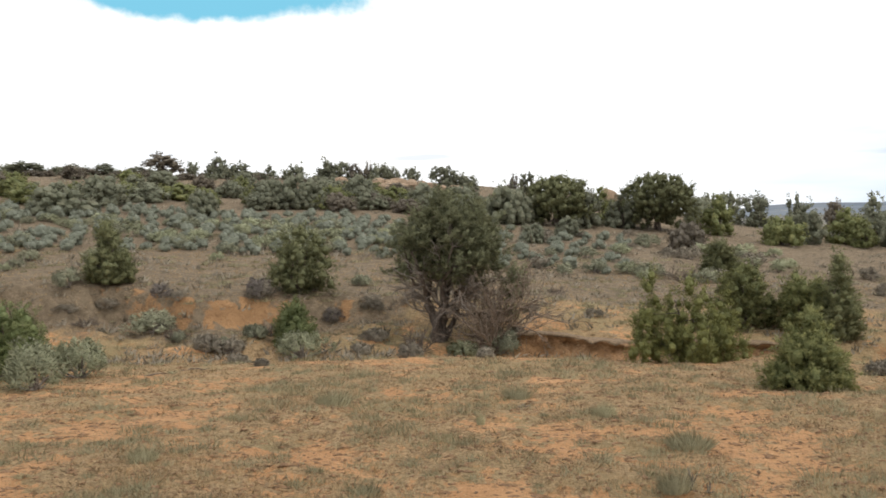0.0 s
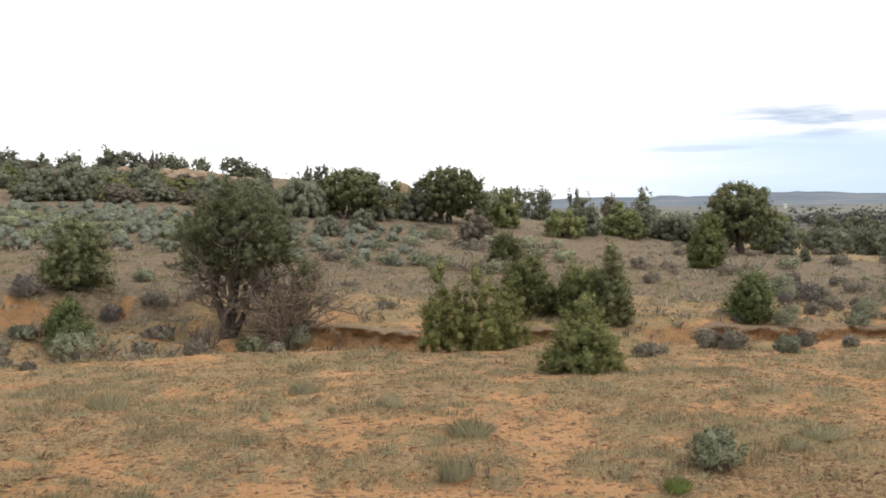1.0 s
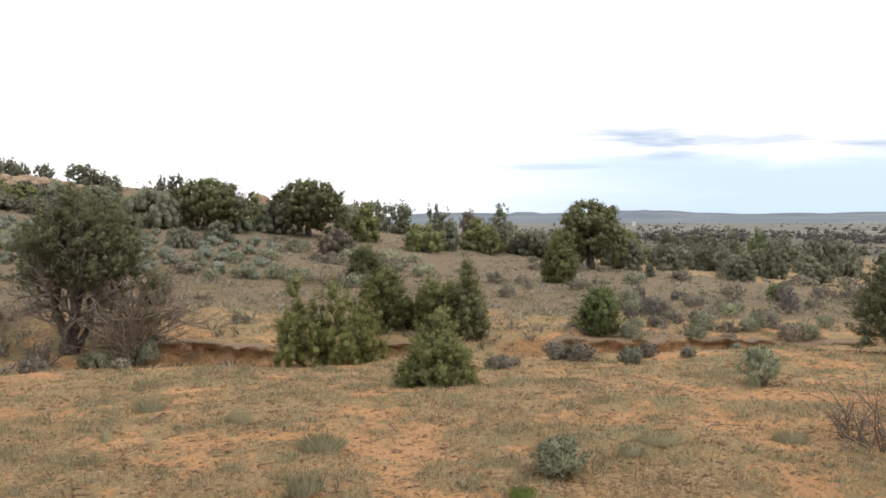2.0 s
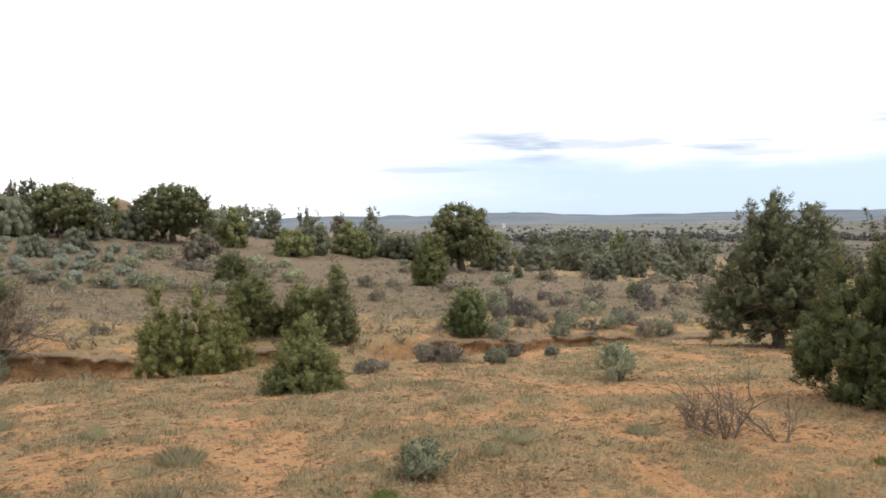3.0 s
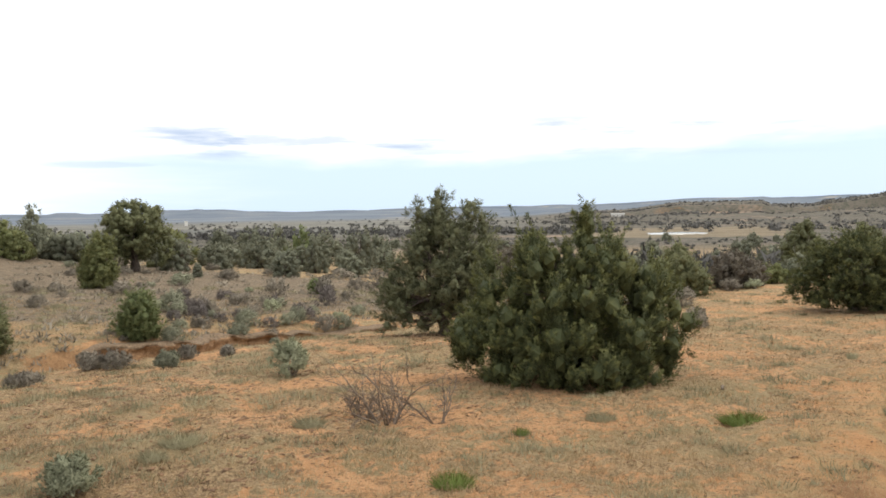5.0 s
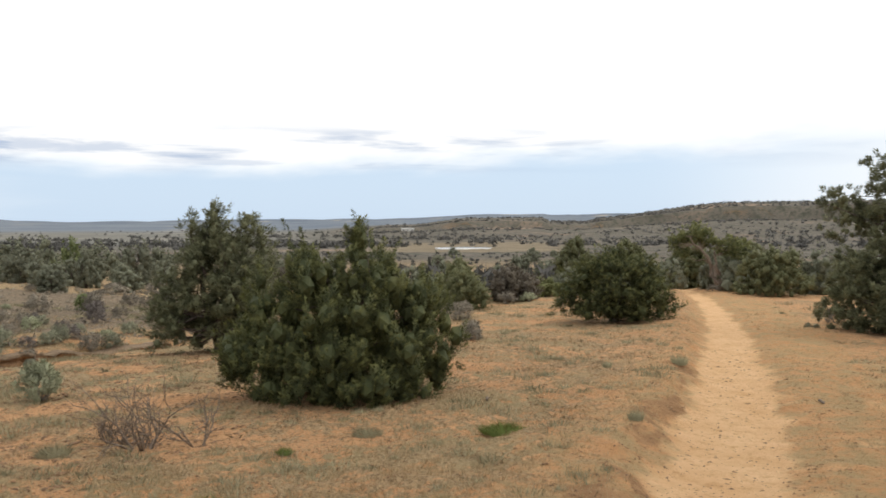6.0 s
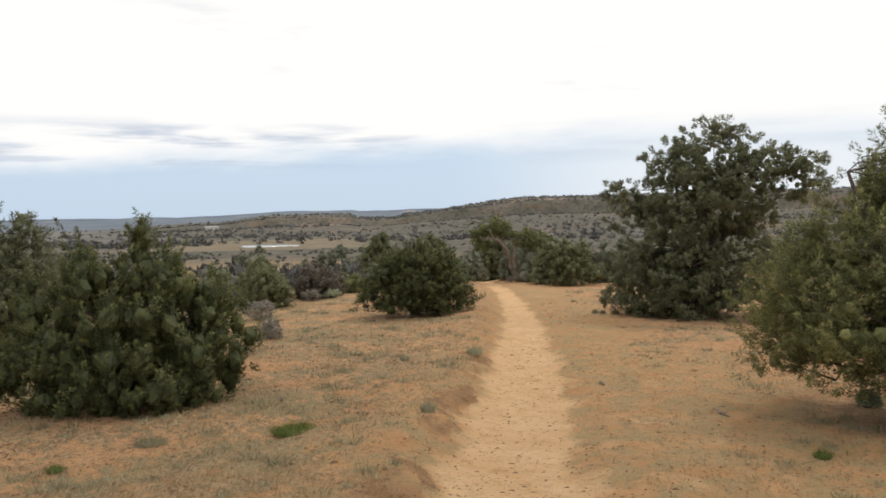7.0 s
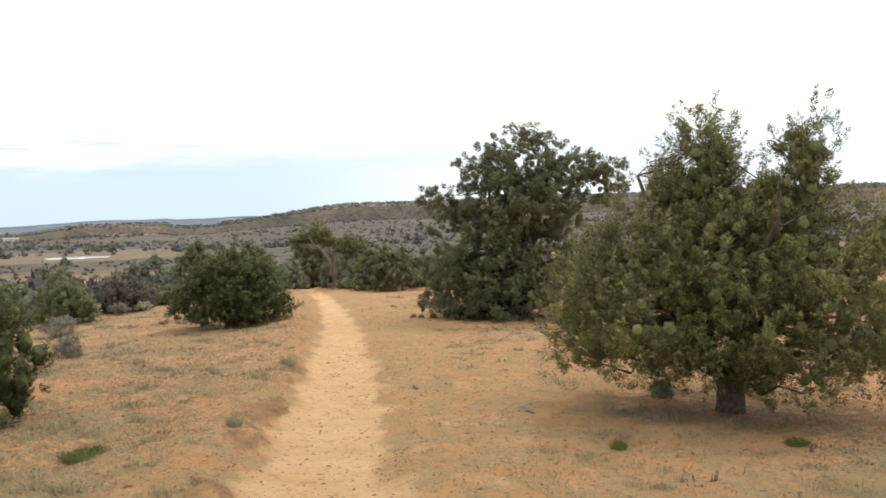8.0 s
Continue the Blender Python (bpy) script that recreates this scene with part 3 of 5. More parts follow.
def twigs(rng, wood, start, way, size, radius, level, spread=0.55, forks=(1, 2, 3, 3, 4, 5)):
    """Bare branches that fork."""
    n = 5
    p = [np.asarray(start, float)]
    d = unit(np.asarray(way, float))
    for _ in range(n):
        d = unit(d + rng.normal(0, 0.2, 3) + [0, 0, 0.05])
        p.append(p[-1] + d * size / n)
    wood.add(p, np.linspace(radius, radius * 0.45, n + 1), 4 if level else 3)
    if level:
        for i in forks:
            twigs(rng, wood, p[i], d + rng.normal(0, spread, 3), size * rng.uniform(0.45, 0.75), radius * 0.5, level - 1, spread, forks)


def dead_shrub(x, y, h, w, seed=1, stems=7, level=2, label="leafless grey dead shrub with tangled bare branches", mat=None, forks=(1, 2, 3, 3, 4, 5), thick=1.0):
    rng = np.random.default_rng(seed)
    ob = thing("dead_shrub", x, y, label, "shrub")
    for s in range(stems):
        wood = Tubes()
        turn = s * 2.4 + rng.uniform(-0.3, 0.3)
        flat = rng.uniform(0.3, 1.2)
        way = (math.cos(turn) * flat * w, math.sin(turn) * flat * w, h * rng.uniform(0.5, 1.2))
        twigs(rng, wood, (math.cos(turn) * 0.03, math.sin(turn) * 0.03, -0.04), way, 0.55 * math.hypot(h, w / 2) * rng.uniform(0.7, 1.1), thick * (0.013 + 0.006 * h), level, 0.55, forks)
        part("branch", wood.mesh("branch", mat or TWIG), ob)
    return ob


def sage_plant(h, w, tone, seed, clumps, count, leaf):
    """A sagebrush at the origin: woody stems and a rounded mass of small leaves."""
    rng = np.random.default_rng(seed)
    ob = new("sagebrush")
    ob.empty_display_size = 0.1
    turn, k = rng.random(clumps) * 2 * np.pi, rng.random(clumps) ** 0.7
    lump = 1 + 0.2 * np.sin(3 * turn + seed) + 0.13 * np.sin(5 * turn + 2 * seed)
    rad = np.sqrt(1 - 0.85 * k ** 2) * lump * (0.55 + 0.45 * rng.random(clumps) ** 0.5)
    p = np.stack([w / 2 * rad * np.cos(turn), w / 2 * rad * np.sin(turn), h * (0.12 + 0.74 * k * (0.75 + 0.25 * rng.random(clumps)))], -1)
    axis = unit(np.stack([np.cos(turn) * 0.7, np.sin(turn) * 0.7, 0.8 + k], -1) + rng.normal(0, 0.25, p.shape))
    size = 0.27 * min(h, w) * rng.uniform(0.7, 1.3, clumps)
    v, out, _ = sprays(rng, p - axis * (size * 0.6)[:, None], axis, size, size * 0.42, count, leaf, leaf * (0.2 if leaf < 0.05 else 0.32), 0.5)
    v[:, 2] = np.maximum(v[:, 2], 0.01)
    mass = unit(p / [w / 2, w / 2, h] - [0, 0, 0.15])
    out = unit(0.7 * out + np.repeat(mass, count, 0))
    more, ways, dim = knobs(rng, p[::3] * [0.66, 0.66, 0.74], size[::3] * (0.3 if tone in ("pale", "green", "silver") else 0.12))
    more[:, 2] = np.maximum(more[:, 2], 0.05 * h)
    v, out, tint = np.concatenate([v, more]), np.concatenate([out, ways]), np.concatenate([np.repeat(rng.random(clumps), count), dim])
    wood = Tubes()
    sides = 4 if leaf < 0.05 else 3
    bare = tone in ("grey", "purple") and leaf < 0.05
    for i in rng.choice(clumps, 44 if bare else 14 if leaf < 0.05 else 7, replace=False):
        wood.add(limb(rng, (0, 0, -0.04), p[i] * (rng.uniform(1.0, 1.35) if bare else 1.0), 0.02, 5), np.linspace((0.016 if bare else 0.028) * w, 0.004 * w, 5), sides)
    wood.one_root(sides)
    part("woody_base", wood.mesh("woody_base", DEAD), ob)
    part("foliage", leaf_mesh("foliage", v, out, SAGE[tone], tint), ob)
    return ob


SAGE_LABEL = {"pale": "silvery green sagebrush in full leaf on sandy ground", "green": "grey-green sagebrush with dark woody stems",
              "grey": "dry grey-brown shrub, half leafless, on bare soil", "purple": "dark purplish grey shrub beside the dry wash"}
SAGE_STOCK = {}
SPIN = random.Random(5)


def sagebrush(x, y, h, w, tone, group=""):
    r = math.hypot(x, y)
    if r < 17.5:
        near = r < 8
        ob = sage_plant(h, w, tone, int(100 * abs(x) + y), 100 if near else 80, (46 if near else 44) // (2 if tone in ("grey", "purple") else 1), 0.03 if near else 0.042)
        ob.location = (x, y, float(height(x, y)) - 0.01)
        return tagged(ob, SAGE_LABEL[tone], "shrub", group)
    far = r > 24
    stock = SAGE_STOCK.setdefault((tone, far), [])
    if len(stock) < 4:
        seed = 11 + 7 * len(stock) + len(tone)
        ob = sage_plant(1.0, 1.0, tone, seed, 40 if far else 60, 28 if far else 40, 0.08 if far else 0.055)
        stock.append(ob)
        ob.location, ob.scale = (x, y, float(height(x, y)) - 0.02), (w, w, h)
        return tagged(ob, SAGE_LABEL[tone], "shrub", group)
    src = stock[SPIN.randrange(4)]
    ob = copy_thing(src, pose(x, y, float(height(x, y)) - 0.02, 0, 0, SPIN.uniform(0, 360)))
    ob.scale = (w, w, h)
    return tagged(ob, SAGE_LABEL[tone], "shrub", group or "sagebrush on the open ground")


def lobes_of(shape, h, w, rng):
    if shape == "cone":
        return [(0, 0, 0.02 * h, h, 0.5 * w, "cone"), (0.12 * w, 0.1 * w, 0.02 * h, 0.6 * h, 0.34 * w, "egg"), (-0.14 * w, 0, 0.03 * h, 0.5 * h, 0.33 * w, "egg")]
    if shape == "spires":
        return [(-0.30 * w, 0, 0, h, 0.2 * w, "cone"), (-0.2 * w, 0.1, 0, 0.86 * h, 0.22 * w, "egg"), (0.0, 0.05, 0, 0.97 * h, 0.17 * w, "egg"), (0.2 * w, 0, 0, 0.76 * h, 0.24 * w, "egg"),
                (0.36 * w, 0.1, 0, 0.6 * h, 0.18 * w, "egg"), (0.05 * w, -0.15, 0, 0.5 * h, 0.4 * w, "dome"), (-0.38 * w, -0.1, 0, 0.62 * h, 0.15 * w, "egg"), (0.3 * w, -0.1, 0, 0.8 * h, 0.13 * w, "cone"), (0.1 * w, -0.2, 0, 0.78 * h, 0.16 * w, "cone")]
    if shape == "oak":
        return [(0, 0, 0.18 * h, h * 0.97, 0.4 * w, "ball"), (-0.24 * w, 0.1, 0.06 * h, 0.66 * h, 0.26 * w, "ball"), (0.26 * w, 0, 0.08 * h, 0.64 * h, 0.25 * w, "ball"), (0.05 * w, -0.2 * w, 0.3 * h, 0.85 * h, 0.3 * w, "ball"),
                (-0.1 * w, 0.2 * w, 0.5 * h, 0.98 * h, 0.26 * w, "ball"), (0.16 * w, 0, 0.5 * h, 0.95 * h, 0.24 * w, "ball")]
    out = [(0, 0, 0.03 * h, h * 0.98, 0.4 * w, "egg")]
    for i in range(4):
        turn = i * 1.57 + rng.uniform(-0.5, 0.5)
        out.append((0.24 * w * math.cos(turn), 0.24 * w * math.sin(turn), 0.04 * h, h * rng.uniform(0.62, 0.94), w * rng.uniform(0.2, 0.28), "egg"))
    return out


TREE_LABEL = {"dark": "dense dark green juniper on sandy ground", "far": "rounded grey-green juniper on the slope", "bright": "small fresh green juniper bush", "yellow": "yellowish green juniper with several pointed tops",
              "yellowdark": "low olive-green juniper with foliage down to the ground", "olive": "gnarled olive-brown juniper with a bare pale trunk", "grey": "grey half-bare shrubby juniper", "green": "dense green juniper bush"}


def juniper(x, y, h, w, shape, tone):
    """A juniper of its own, within some tens of metres of the path."""
    r = math.hypot(x, y)
    rng = random.Random(int(37 * abs(x) + 11 * y))
    across = (y / r, -x / r)
    fine = min(1.0, 13.0 / r)
    close = r < 16
    ob = conifer("juniper_tree", lobes_of(shape, h - 0.11, w - 0.13, rng), tone, int(100 * abs(x) + 10 * y), leaf=0.034 if close else 0.042 / fine ** 0.5, width=0.0062 if close else 0.0085 / fine ** 0.8,
                 leaves=42000 if close and h * w > 1.0 else min(16500, int(9500 + 9000 * fine * h * w)), puffs=int((70 if close else 80) + 40 * h * w), puff=0.052 if close else 0.062, sprigs=8, size=0.15, fat=0.045,
                 up={"egg": 0.36, "oak": 0.25, "cone": 0.45}.get(shape, 0.75), trunk=0.03 * h, across=across, limbs=30, inner=0.6, heart=0.06 if close else 0.06 / fine ** 0.6, plume=2.2 if shape == "spires" else 1.3)
    ob.location = (x, y, float(height(x, y)) - 0.03)
    return tagged(ob, TREE_LABEL[tone], "tree")


FAR_STOCK = {}


def far_juniper(x, y, h, w, shape, tone, group="junipers on the slopes"):
    """A juniper farther off: a turned and stretched copy of one of a few."""
    # dark trees at this distance take the leaf with haze in its colour
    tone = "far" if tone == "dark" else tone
    fine = math.hypot(x, y) < 50
    low = h < 0.85 * w and shape == "egg"
    stock = FAR_STOCK.setdefault((shape, tone, fine, low), [])
    if len(stock) < {"far": 4, "yellowdark": 2}.get(tone, 1):
        i = len(stock)
        rng = random.Random(i + 3)
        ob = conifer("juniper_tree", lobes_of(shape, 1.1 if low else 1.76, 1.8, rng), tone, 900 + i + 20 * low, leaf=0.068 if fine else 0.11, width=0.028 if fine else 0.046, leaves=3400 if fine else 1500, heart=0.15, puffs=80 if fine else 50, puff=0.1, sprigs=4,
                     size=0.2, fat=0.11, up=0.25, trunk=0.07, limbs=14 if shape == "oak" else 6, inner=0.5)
        stock.append(ob)
        ob.location = (x, y, float(height(x, y)) - 0.05)
    else:
        ob = copy_thing(stock[SPIN.randrange(len(stock))], pose(x, y, float(height(x, y)) - 0.05, 0, 0, SPIN.uniform(0, 360)))
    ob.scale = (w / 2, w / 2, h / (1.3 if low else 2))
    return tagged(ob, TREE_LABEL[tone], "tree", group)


def tuft_mesh(rng, n, tone):
    """A bunch of fine blades a metre across and high, thick and upright in the middle, leaning out and lower at the rim."""
    turn, out = rng.random(n) * 2 * np.pi, np.sqrt(rng.random(n))
    base = np.stack([0.36 * out * np.cos(turn), 0.36 * out * np.sin(turn), np.full(n, -0.01)], -1)
    ahead = unit(np.stack([0.4 * out * np.cos(turn), 0.4 * out * np.sin(turn), np.ones(n)], -1) + rng.normal(0, 0.16, (n, 3)))
    v, _ = blades(rng, base, ahead, (1.05 - 0.45 * out) * rng.uniform(0.5, 1.05, n), np.full(n, 0.008))
    return leaf_mesh("grass_tuft", v, base + [0, 0, 0.3], GRASS[tone], rng.random(n))


TUFT_STOCK = {}


def tuft(x, y, h, w, tone):
    stock = TUFT_STOCK.setdefault(tone, [])
    label = "low bright green grass tuft on sand" if tone == "green" else "soft grey-green bunch grass on sand"
    if len(stock) < 3:
        rng = np.random.default_rng(70 + len(stock))
        ob = new("grass_tuft", tuft_mesh(rng, 800, tone))
        stock.append(ob)
        ob.location = (x, y, float(height(x, y)))
    else:
        ob = copy_thing(stock[SPIN.randrange(3)], pose(x, y, float(height(x, y)), 0, 0, SPIN.uniform(0, 360)))
    ob.scale = (w, w, h)
    return tagged(ob, label, "grass", "grass tufts")


def stick(x, y, size, turn=20.0):
    rng = np.random.default_rng(int(100 + 10 * abs(x)))
    wood = Tubes()
    a = radians(turn)
    wood.add(limb(rng, (-math.cos(a) * size / 2, -math.sin(a) * size / 2, 0.012), (math.cos(a) * size / 2, math.sin(a) * size / 2, 0.02), 0.0, 6), [0.006, 0.013, 0.014, 0.013, 0.01, 0.004], 6)
    wood.add([(0, 0, 0.012), (math.sin(a) * size * 0.2, -math.cos(a) * size * 0.2, 0.02)], [0.007, 0.003], 5)
    ob = new("stick", wood.mesh("stick", BRUSHWOOD))
    ob.location = (x, y, float(height(x, y)))
    return tagged(ob, "weathered brown stick lying on the sand", "stick")


def boulder(x, y, size, flat=0.6, seed=0):
    rng = np.random.default_rng(seed)
    bm = bmesh.new()
    bmesh.ops.create_icosphere(bm, subdivisions=2, radius=0.5)
    cuts = unit(rng.normal(size=(9, 3))) * rng.uniform(0.3, 0.42, (9, 1))
    for v in bm.verts:
        for c in cuts:
            d = np.linalg.norm(c)
            over = v.co.dot(Vector(c / d)) - d
            if over > 0:
                v.co -= Vector(c / d) * over
        v.co = Vector((v.co.x * size * 1.3, v.co.y * size, v.co.z * size * flat))
    me = bpy.data.meshes.new("boulder")
    bm.to_mesh(me)
    bm.free()
    me.materials.append(STONE)
    ob = new("boulder", me)
    ob.matrix_basis = pose(x, y, float(height(x, y)) + size * flat * 0.22, 0, 0, rng.uniform(0, 360))
    return tagged(ob, "weathered tan sandstone boulder on the hillside", "rock", "rock outcrop on the hill")

# ---- ground ----
def build_ground():
    fine = np.radians(np.arange(-34, 122, 0.54))
    rest = np.radians(np.arange(122, 326, 4.0))
    az = np.concatenate([fine, rest])
    r = np.concatenate([np.linspace(0.3, 3.4, 24), np.geomspace(3.45, 60, 290), np.geomspace(61, 4900, 190), np.arange(672, 764, 5.3)])
    r.sort()
    R, A = np.meshgrid(r, az, indexing="ij")
    X, Y = R * np.sin(A), R * np.cos(A)
    Z = height(X, Y)
    n, m = R.shape
    verts = np.concatenate([np.stack([X, Y, Z], -1).reshape(-1, 3), [[0, 0, float(height(0.0, 0.0))]]])
    i = np.arange(n * m).reshape(n, m)
    j = np.roll(i, -1, axis=1)
    faces = np.stack([i[:-1], i[1:], j[1:], j[:-1]], -1).reshape(-1, 4)[:, ::-1]
    cap = np.stack([i[0], j[0], np.full(m, n * m), np.full(m, n * m)], -1)[:, :3]
    me = bpy.data.meshes.new("ground")
    quads, tris = faces.astype(np.int32), cap[:, ::-1].astype(np.int32)
    me.vertices.add(len(verts))
    me.vertices.foreach_set("co", verts.astype(np.float32).ravel())
    me.loops.add(quads.size + tris.size)
    me.loops.foreach_set("vertex_index", np.concatenate([quads.ravel(), tris.ravel()]))
    me.polygons.add(len(quads) + len(tris))
    me.polygons.foreach_set("loop_start", np.concatenate([np.arange(len(quads)) * 4, quads.size + np.arange(len(tris)) * 3]).astype(np.int32))
    me.polygons.foreach_set("use_smooth", np.ones(len(quads) + len(tris), bool))
    me.update(calc_edges=True)
    e = 0.12 + R * 0.004
    slope = np.hypot(height(X + e, Y, False) - height(X - e, Y, False), height(X, Y + e, False) - height(X, Y - e, False)) / (2 * e)
    d = Y - trail_line(X)
    edge = 0.5 - 0.17 * step(12, 26, X) + 0.1 * wobble(X, Y, 1.1, 21)
    path = np.exp(-(d / edge) ** 4) * step(-3, 0, X) * step(60, 50, X) + (0.22 + 0.3 * wobble(X, Y, 0.8, 27)) * np.exp(-((d + 1.25) / 1.0) ** 2) * step(1, 5, X) * step(16, 9, X)
    g = Y - gully_line(X)
    raw = np.where(R > 300, 0.45 * step(0.25, 0.5, slope) * step(-0.6, 0.3, wobble(X, Y, 38, 9)) * step(690, 705, R) * step(770, 755, R), step(0.4, 0.75, slope)) * np.where((R < 40) & (X < 1), 0.1 + 0.8 * step(-0.3, 0.6, wobble(X, Y, 2.6, 19) + 0.3 * wobble(X, Y, 0.6, 20)), 1.0) + (0.12 + 0.12 * step(-1, 2, X) + 0.3 * step(6, 9, X)) * np.exp(-((g - 0.4) / 1.5) ** 2) * step(20, 16, X) * step(28, 22, R)
    # the edge of the bank along the path's north side, in the darker raw-soil colour
    raw = raw + (0.42 + 0.3 * wobble(X, Y, 0.9, 41)) * np.exp(-((d - 0.72 + 0.1 * wobble(X, Y, 1.4, 42)) / 0.24) ** 2) * step(2.5, 5, X) * step(26, 18, X)
    # fallen needles under the large trees, with the trees' shade in the same colour
    duff_shade = sum(np.exp(-(np.hypot(X - tx, Y - ty) / wide) ** 4) for tx, ty, wide in ((9.03, -2.94, 1.5), (20.2, -1.5, 2.2), (8.72, 4.84, 1.25), (12.33, 9.64, 1.2), (19.0, 4.52, 1.2)))
    # the mask that rises past 900 m brings in the hazed land colour
    values = {"duff_shade": 0.7 * np.clip(duff_shade, 0, 1), "cover": cover_of(X, Y), "raw": np.clip(raw, 0, 1), "path": np.clip(path, 0, 1), "verge": np.clip((0.8 + 0.25 * step(0.3, -0.6, d)) * np.exp(-((d + 0.5) / (3.0 - 1.3 * step(10, 16, X) - 0.7 * step(0.5, 1.5, d) * step(16, 10, X))) ** 2) * step(0.5, 4, X) * step(45, 25, X), 0, 1), "field": np.exp(-((np.degrees(A) - 66) / 8) ** 2) * step(150, 185, R) * step(480, 330, R), "turf": 0.9 * step(1.5 - 2.2 * step(2, -3, X), 6.5 - 2.0 * step(2, -3, X), g + 0.8 * wobble(X, Y, 2.0, 22)) * step(90, 60, R) * step(30, 22, X), "far_haze": step(900, 1700, R), "flats": step(62, 50, np.degrees(A)) * step(180, 420, R), "distant": step(55, 130, R) * (1 - 0.8 * step(40, 20, np.degrees(A)) * step(140, 90, R))}
    for name, value in values.items():
        a = me.attributes.new(name, "FLOAT", "POINT")
        a.data.foreach_set("value", np.append(value.ravel(), 0.5).astype(np.float32))
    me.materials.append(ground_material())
    return tagged(new("ground", me), "orange sandy desert soil with dry sparse grass and a beaten footpath", "ground", kind="structure")


build_ground()


def cut_bank(x0, x1, low, high, label):
    """The crumbling edge of the wash, undercut below its lip, along the step of the land between two distances from its middle."""
    x = np.arange(x0, x1, 0.07)
    g = np.linspace(low, high, 41)
    y0 = gully_line(x)
    z = height(x[:, None], y0[:, None] + g)
    half = (z[:, 0] + z[:, -1]) / 2
    mid = g[np.argmax(z > half[:, None], axis=1)]
    mid = np.convolve(np.pad(mid, 3, mode="edge"), np.ones(7) / 7, "valid")
    end = np.clip(np.minimum(x - x0, x1 - x) / 0.6, 0, 1)
    sag = np.clip(0.3 + 0.9 * wobble(x, x, 1.1, 4) + 0.4 * wobble(x, x, 0.3, 7), 0, 1) * end
    foot, crest = height(x, y0 + mid - 0.4), height(x, y0 + mid + 0.45)
    rise = crest - foot
    rows = [(0.30, 0.0, -0.03), (0.16, 0.12, 0.0), (0.07, 0.40, 0.0), (0.04, 0.66, 0.0), (0.05 + 0.07 * sag, 0.80, 0.0), (0.05 + 0.22 * sag, 0.88, 0.0), (0.02 + 0.24 * sag, 0.96, 0.0), (-0.12, 1.0, 0.0), (-0.6, 1.0, -0.05)]
    rng = np.random.default_rng(3)
    v = []
    for i, (out, up, more) in enumerate(rows):
        jag = rng.normal(0, 0.03, len(x)) + 0.12 * wobble(x, x * 0 + i * 0.4, 0.35, 5)
        zz = foot + rise * up + more * (1 if i != 8 else 0)
        if i in (5, 6):
            zz = zz + 0.04 * wobble(x, x, 0.5, 9) + 0.012 * rng.normal(size=len(x))
        if i == 8:
            zz = height(x, y0 + mid + 0.6) - 0.05
        zz = zz - 0.3 * (1 - end) ** 2
        v.append(np.stack([x + rng.normal(0, 0.01, len(x)), y0 + mid - (out + jag * (0 < i < 7)) * (0.4 + 0.6 * end if 0 < i < 7 else 1), zz], -1))
    v = np.stack(v)
    n, m = v.shape[:2]
    i = np.arange(n * m).reshape(n, m)
    f = np.stack([i[:-1, :-1], i[:-1, 1:], i[1:, 1:], i[1:, :-1]], -1).reshape(-1, 4)
    me = mesh_of("wash_bank", v.reshape(-1, 3), f, BANK)
    me.materials.append(TOPSOIL)
    me.polygons.foreach_set("material_index", np.repeat((np.arange(n - 1) >= 5).astype(np.int32), m - 1))
    return tagged(new("wash_bank", me), label, "bank", kind="structure")


cut_bank(1.0, 6.4, 0.0, 1.3, "undercut orange soil bank of the dry wash")
cut_bank(8.4, 15.6, 0.0, 1.3, "crumbling soil bank of the dry wash")

# ---- the large trees by the path ----
big = conifer("juniper_tree", [(-0.05, 0, 0.02, 1.5, 1.08, "dome"), (-0.62, -0.15, 0.0, 1.46, 0.52, "dome"), (-0.25, -0.35, 0.0, 1.58, 0.55, "dome"), (0.12, 0.1, 0.2, 1.62, 0.5, "egg"), (0.5, -0.2, 0.04, 1.52, 0.58, "dome"), (-0.45, 0.2, 0.3, 1.6, 0.3, "egg"), (0.45, 0.2, 0.3, 1.62, 0.36, "dome"), (0.15, -0.45, 0.0, 1.1, 0.6, "dome"),
                               (0.78, 0.1, 0.12, 1.25, 0.42, "egg"), (-1.0, 0.1, 0.02, 1.05, 0.36, "egg"), (0.14, 0, 1.4, 1.84, 0.05, "cone"), (-0.35, -0.45, 0.0, 0.6, 0.5, "dome"), (-0.85, -0.1, 0.0, 1.15, 0.42, "dome"), (0.3, -0.5, 0.0, 0.6, 0.5, "dome")],
              "green", 41, leaf=0.034, width=0.0055, leaves=210000, puffs=330, puff=0.05, sprigs=8, size=0.2, fat=0.036, up=0.75, trunk=0.08, stems=4, across=(0.485, -0.874), limbs=60, inner=0.72, plume=2.1, heart=0.085)
big.location = (8.72, 4.84, float(height(8.72, 4.84)) - 0.03)
tagged(big, "large dense green juniper bush beside the footpath", "tree")

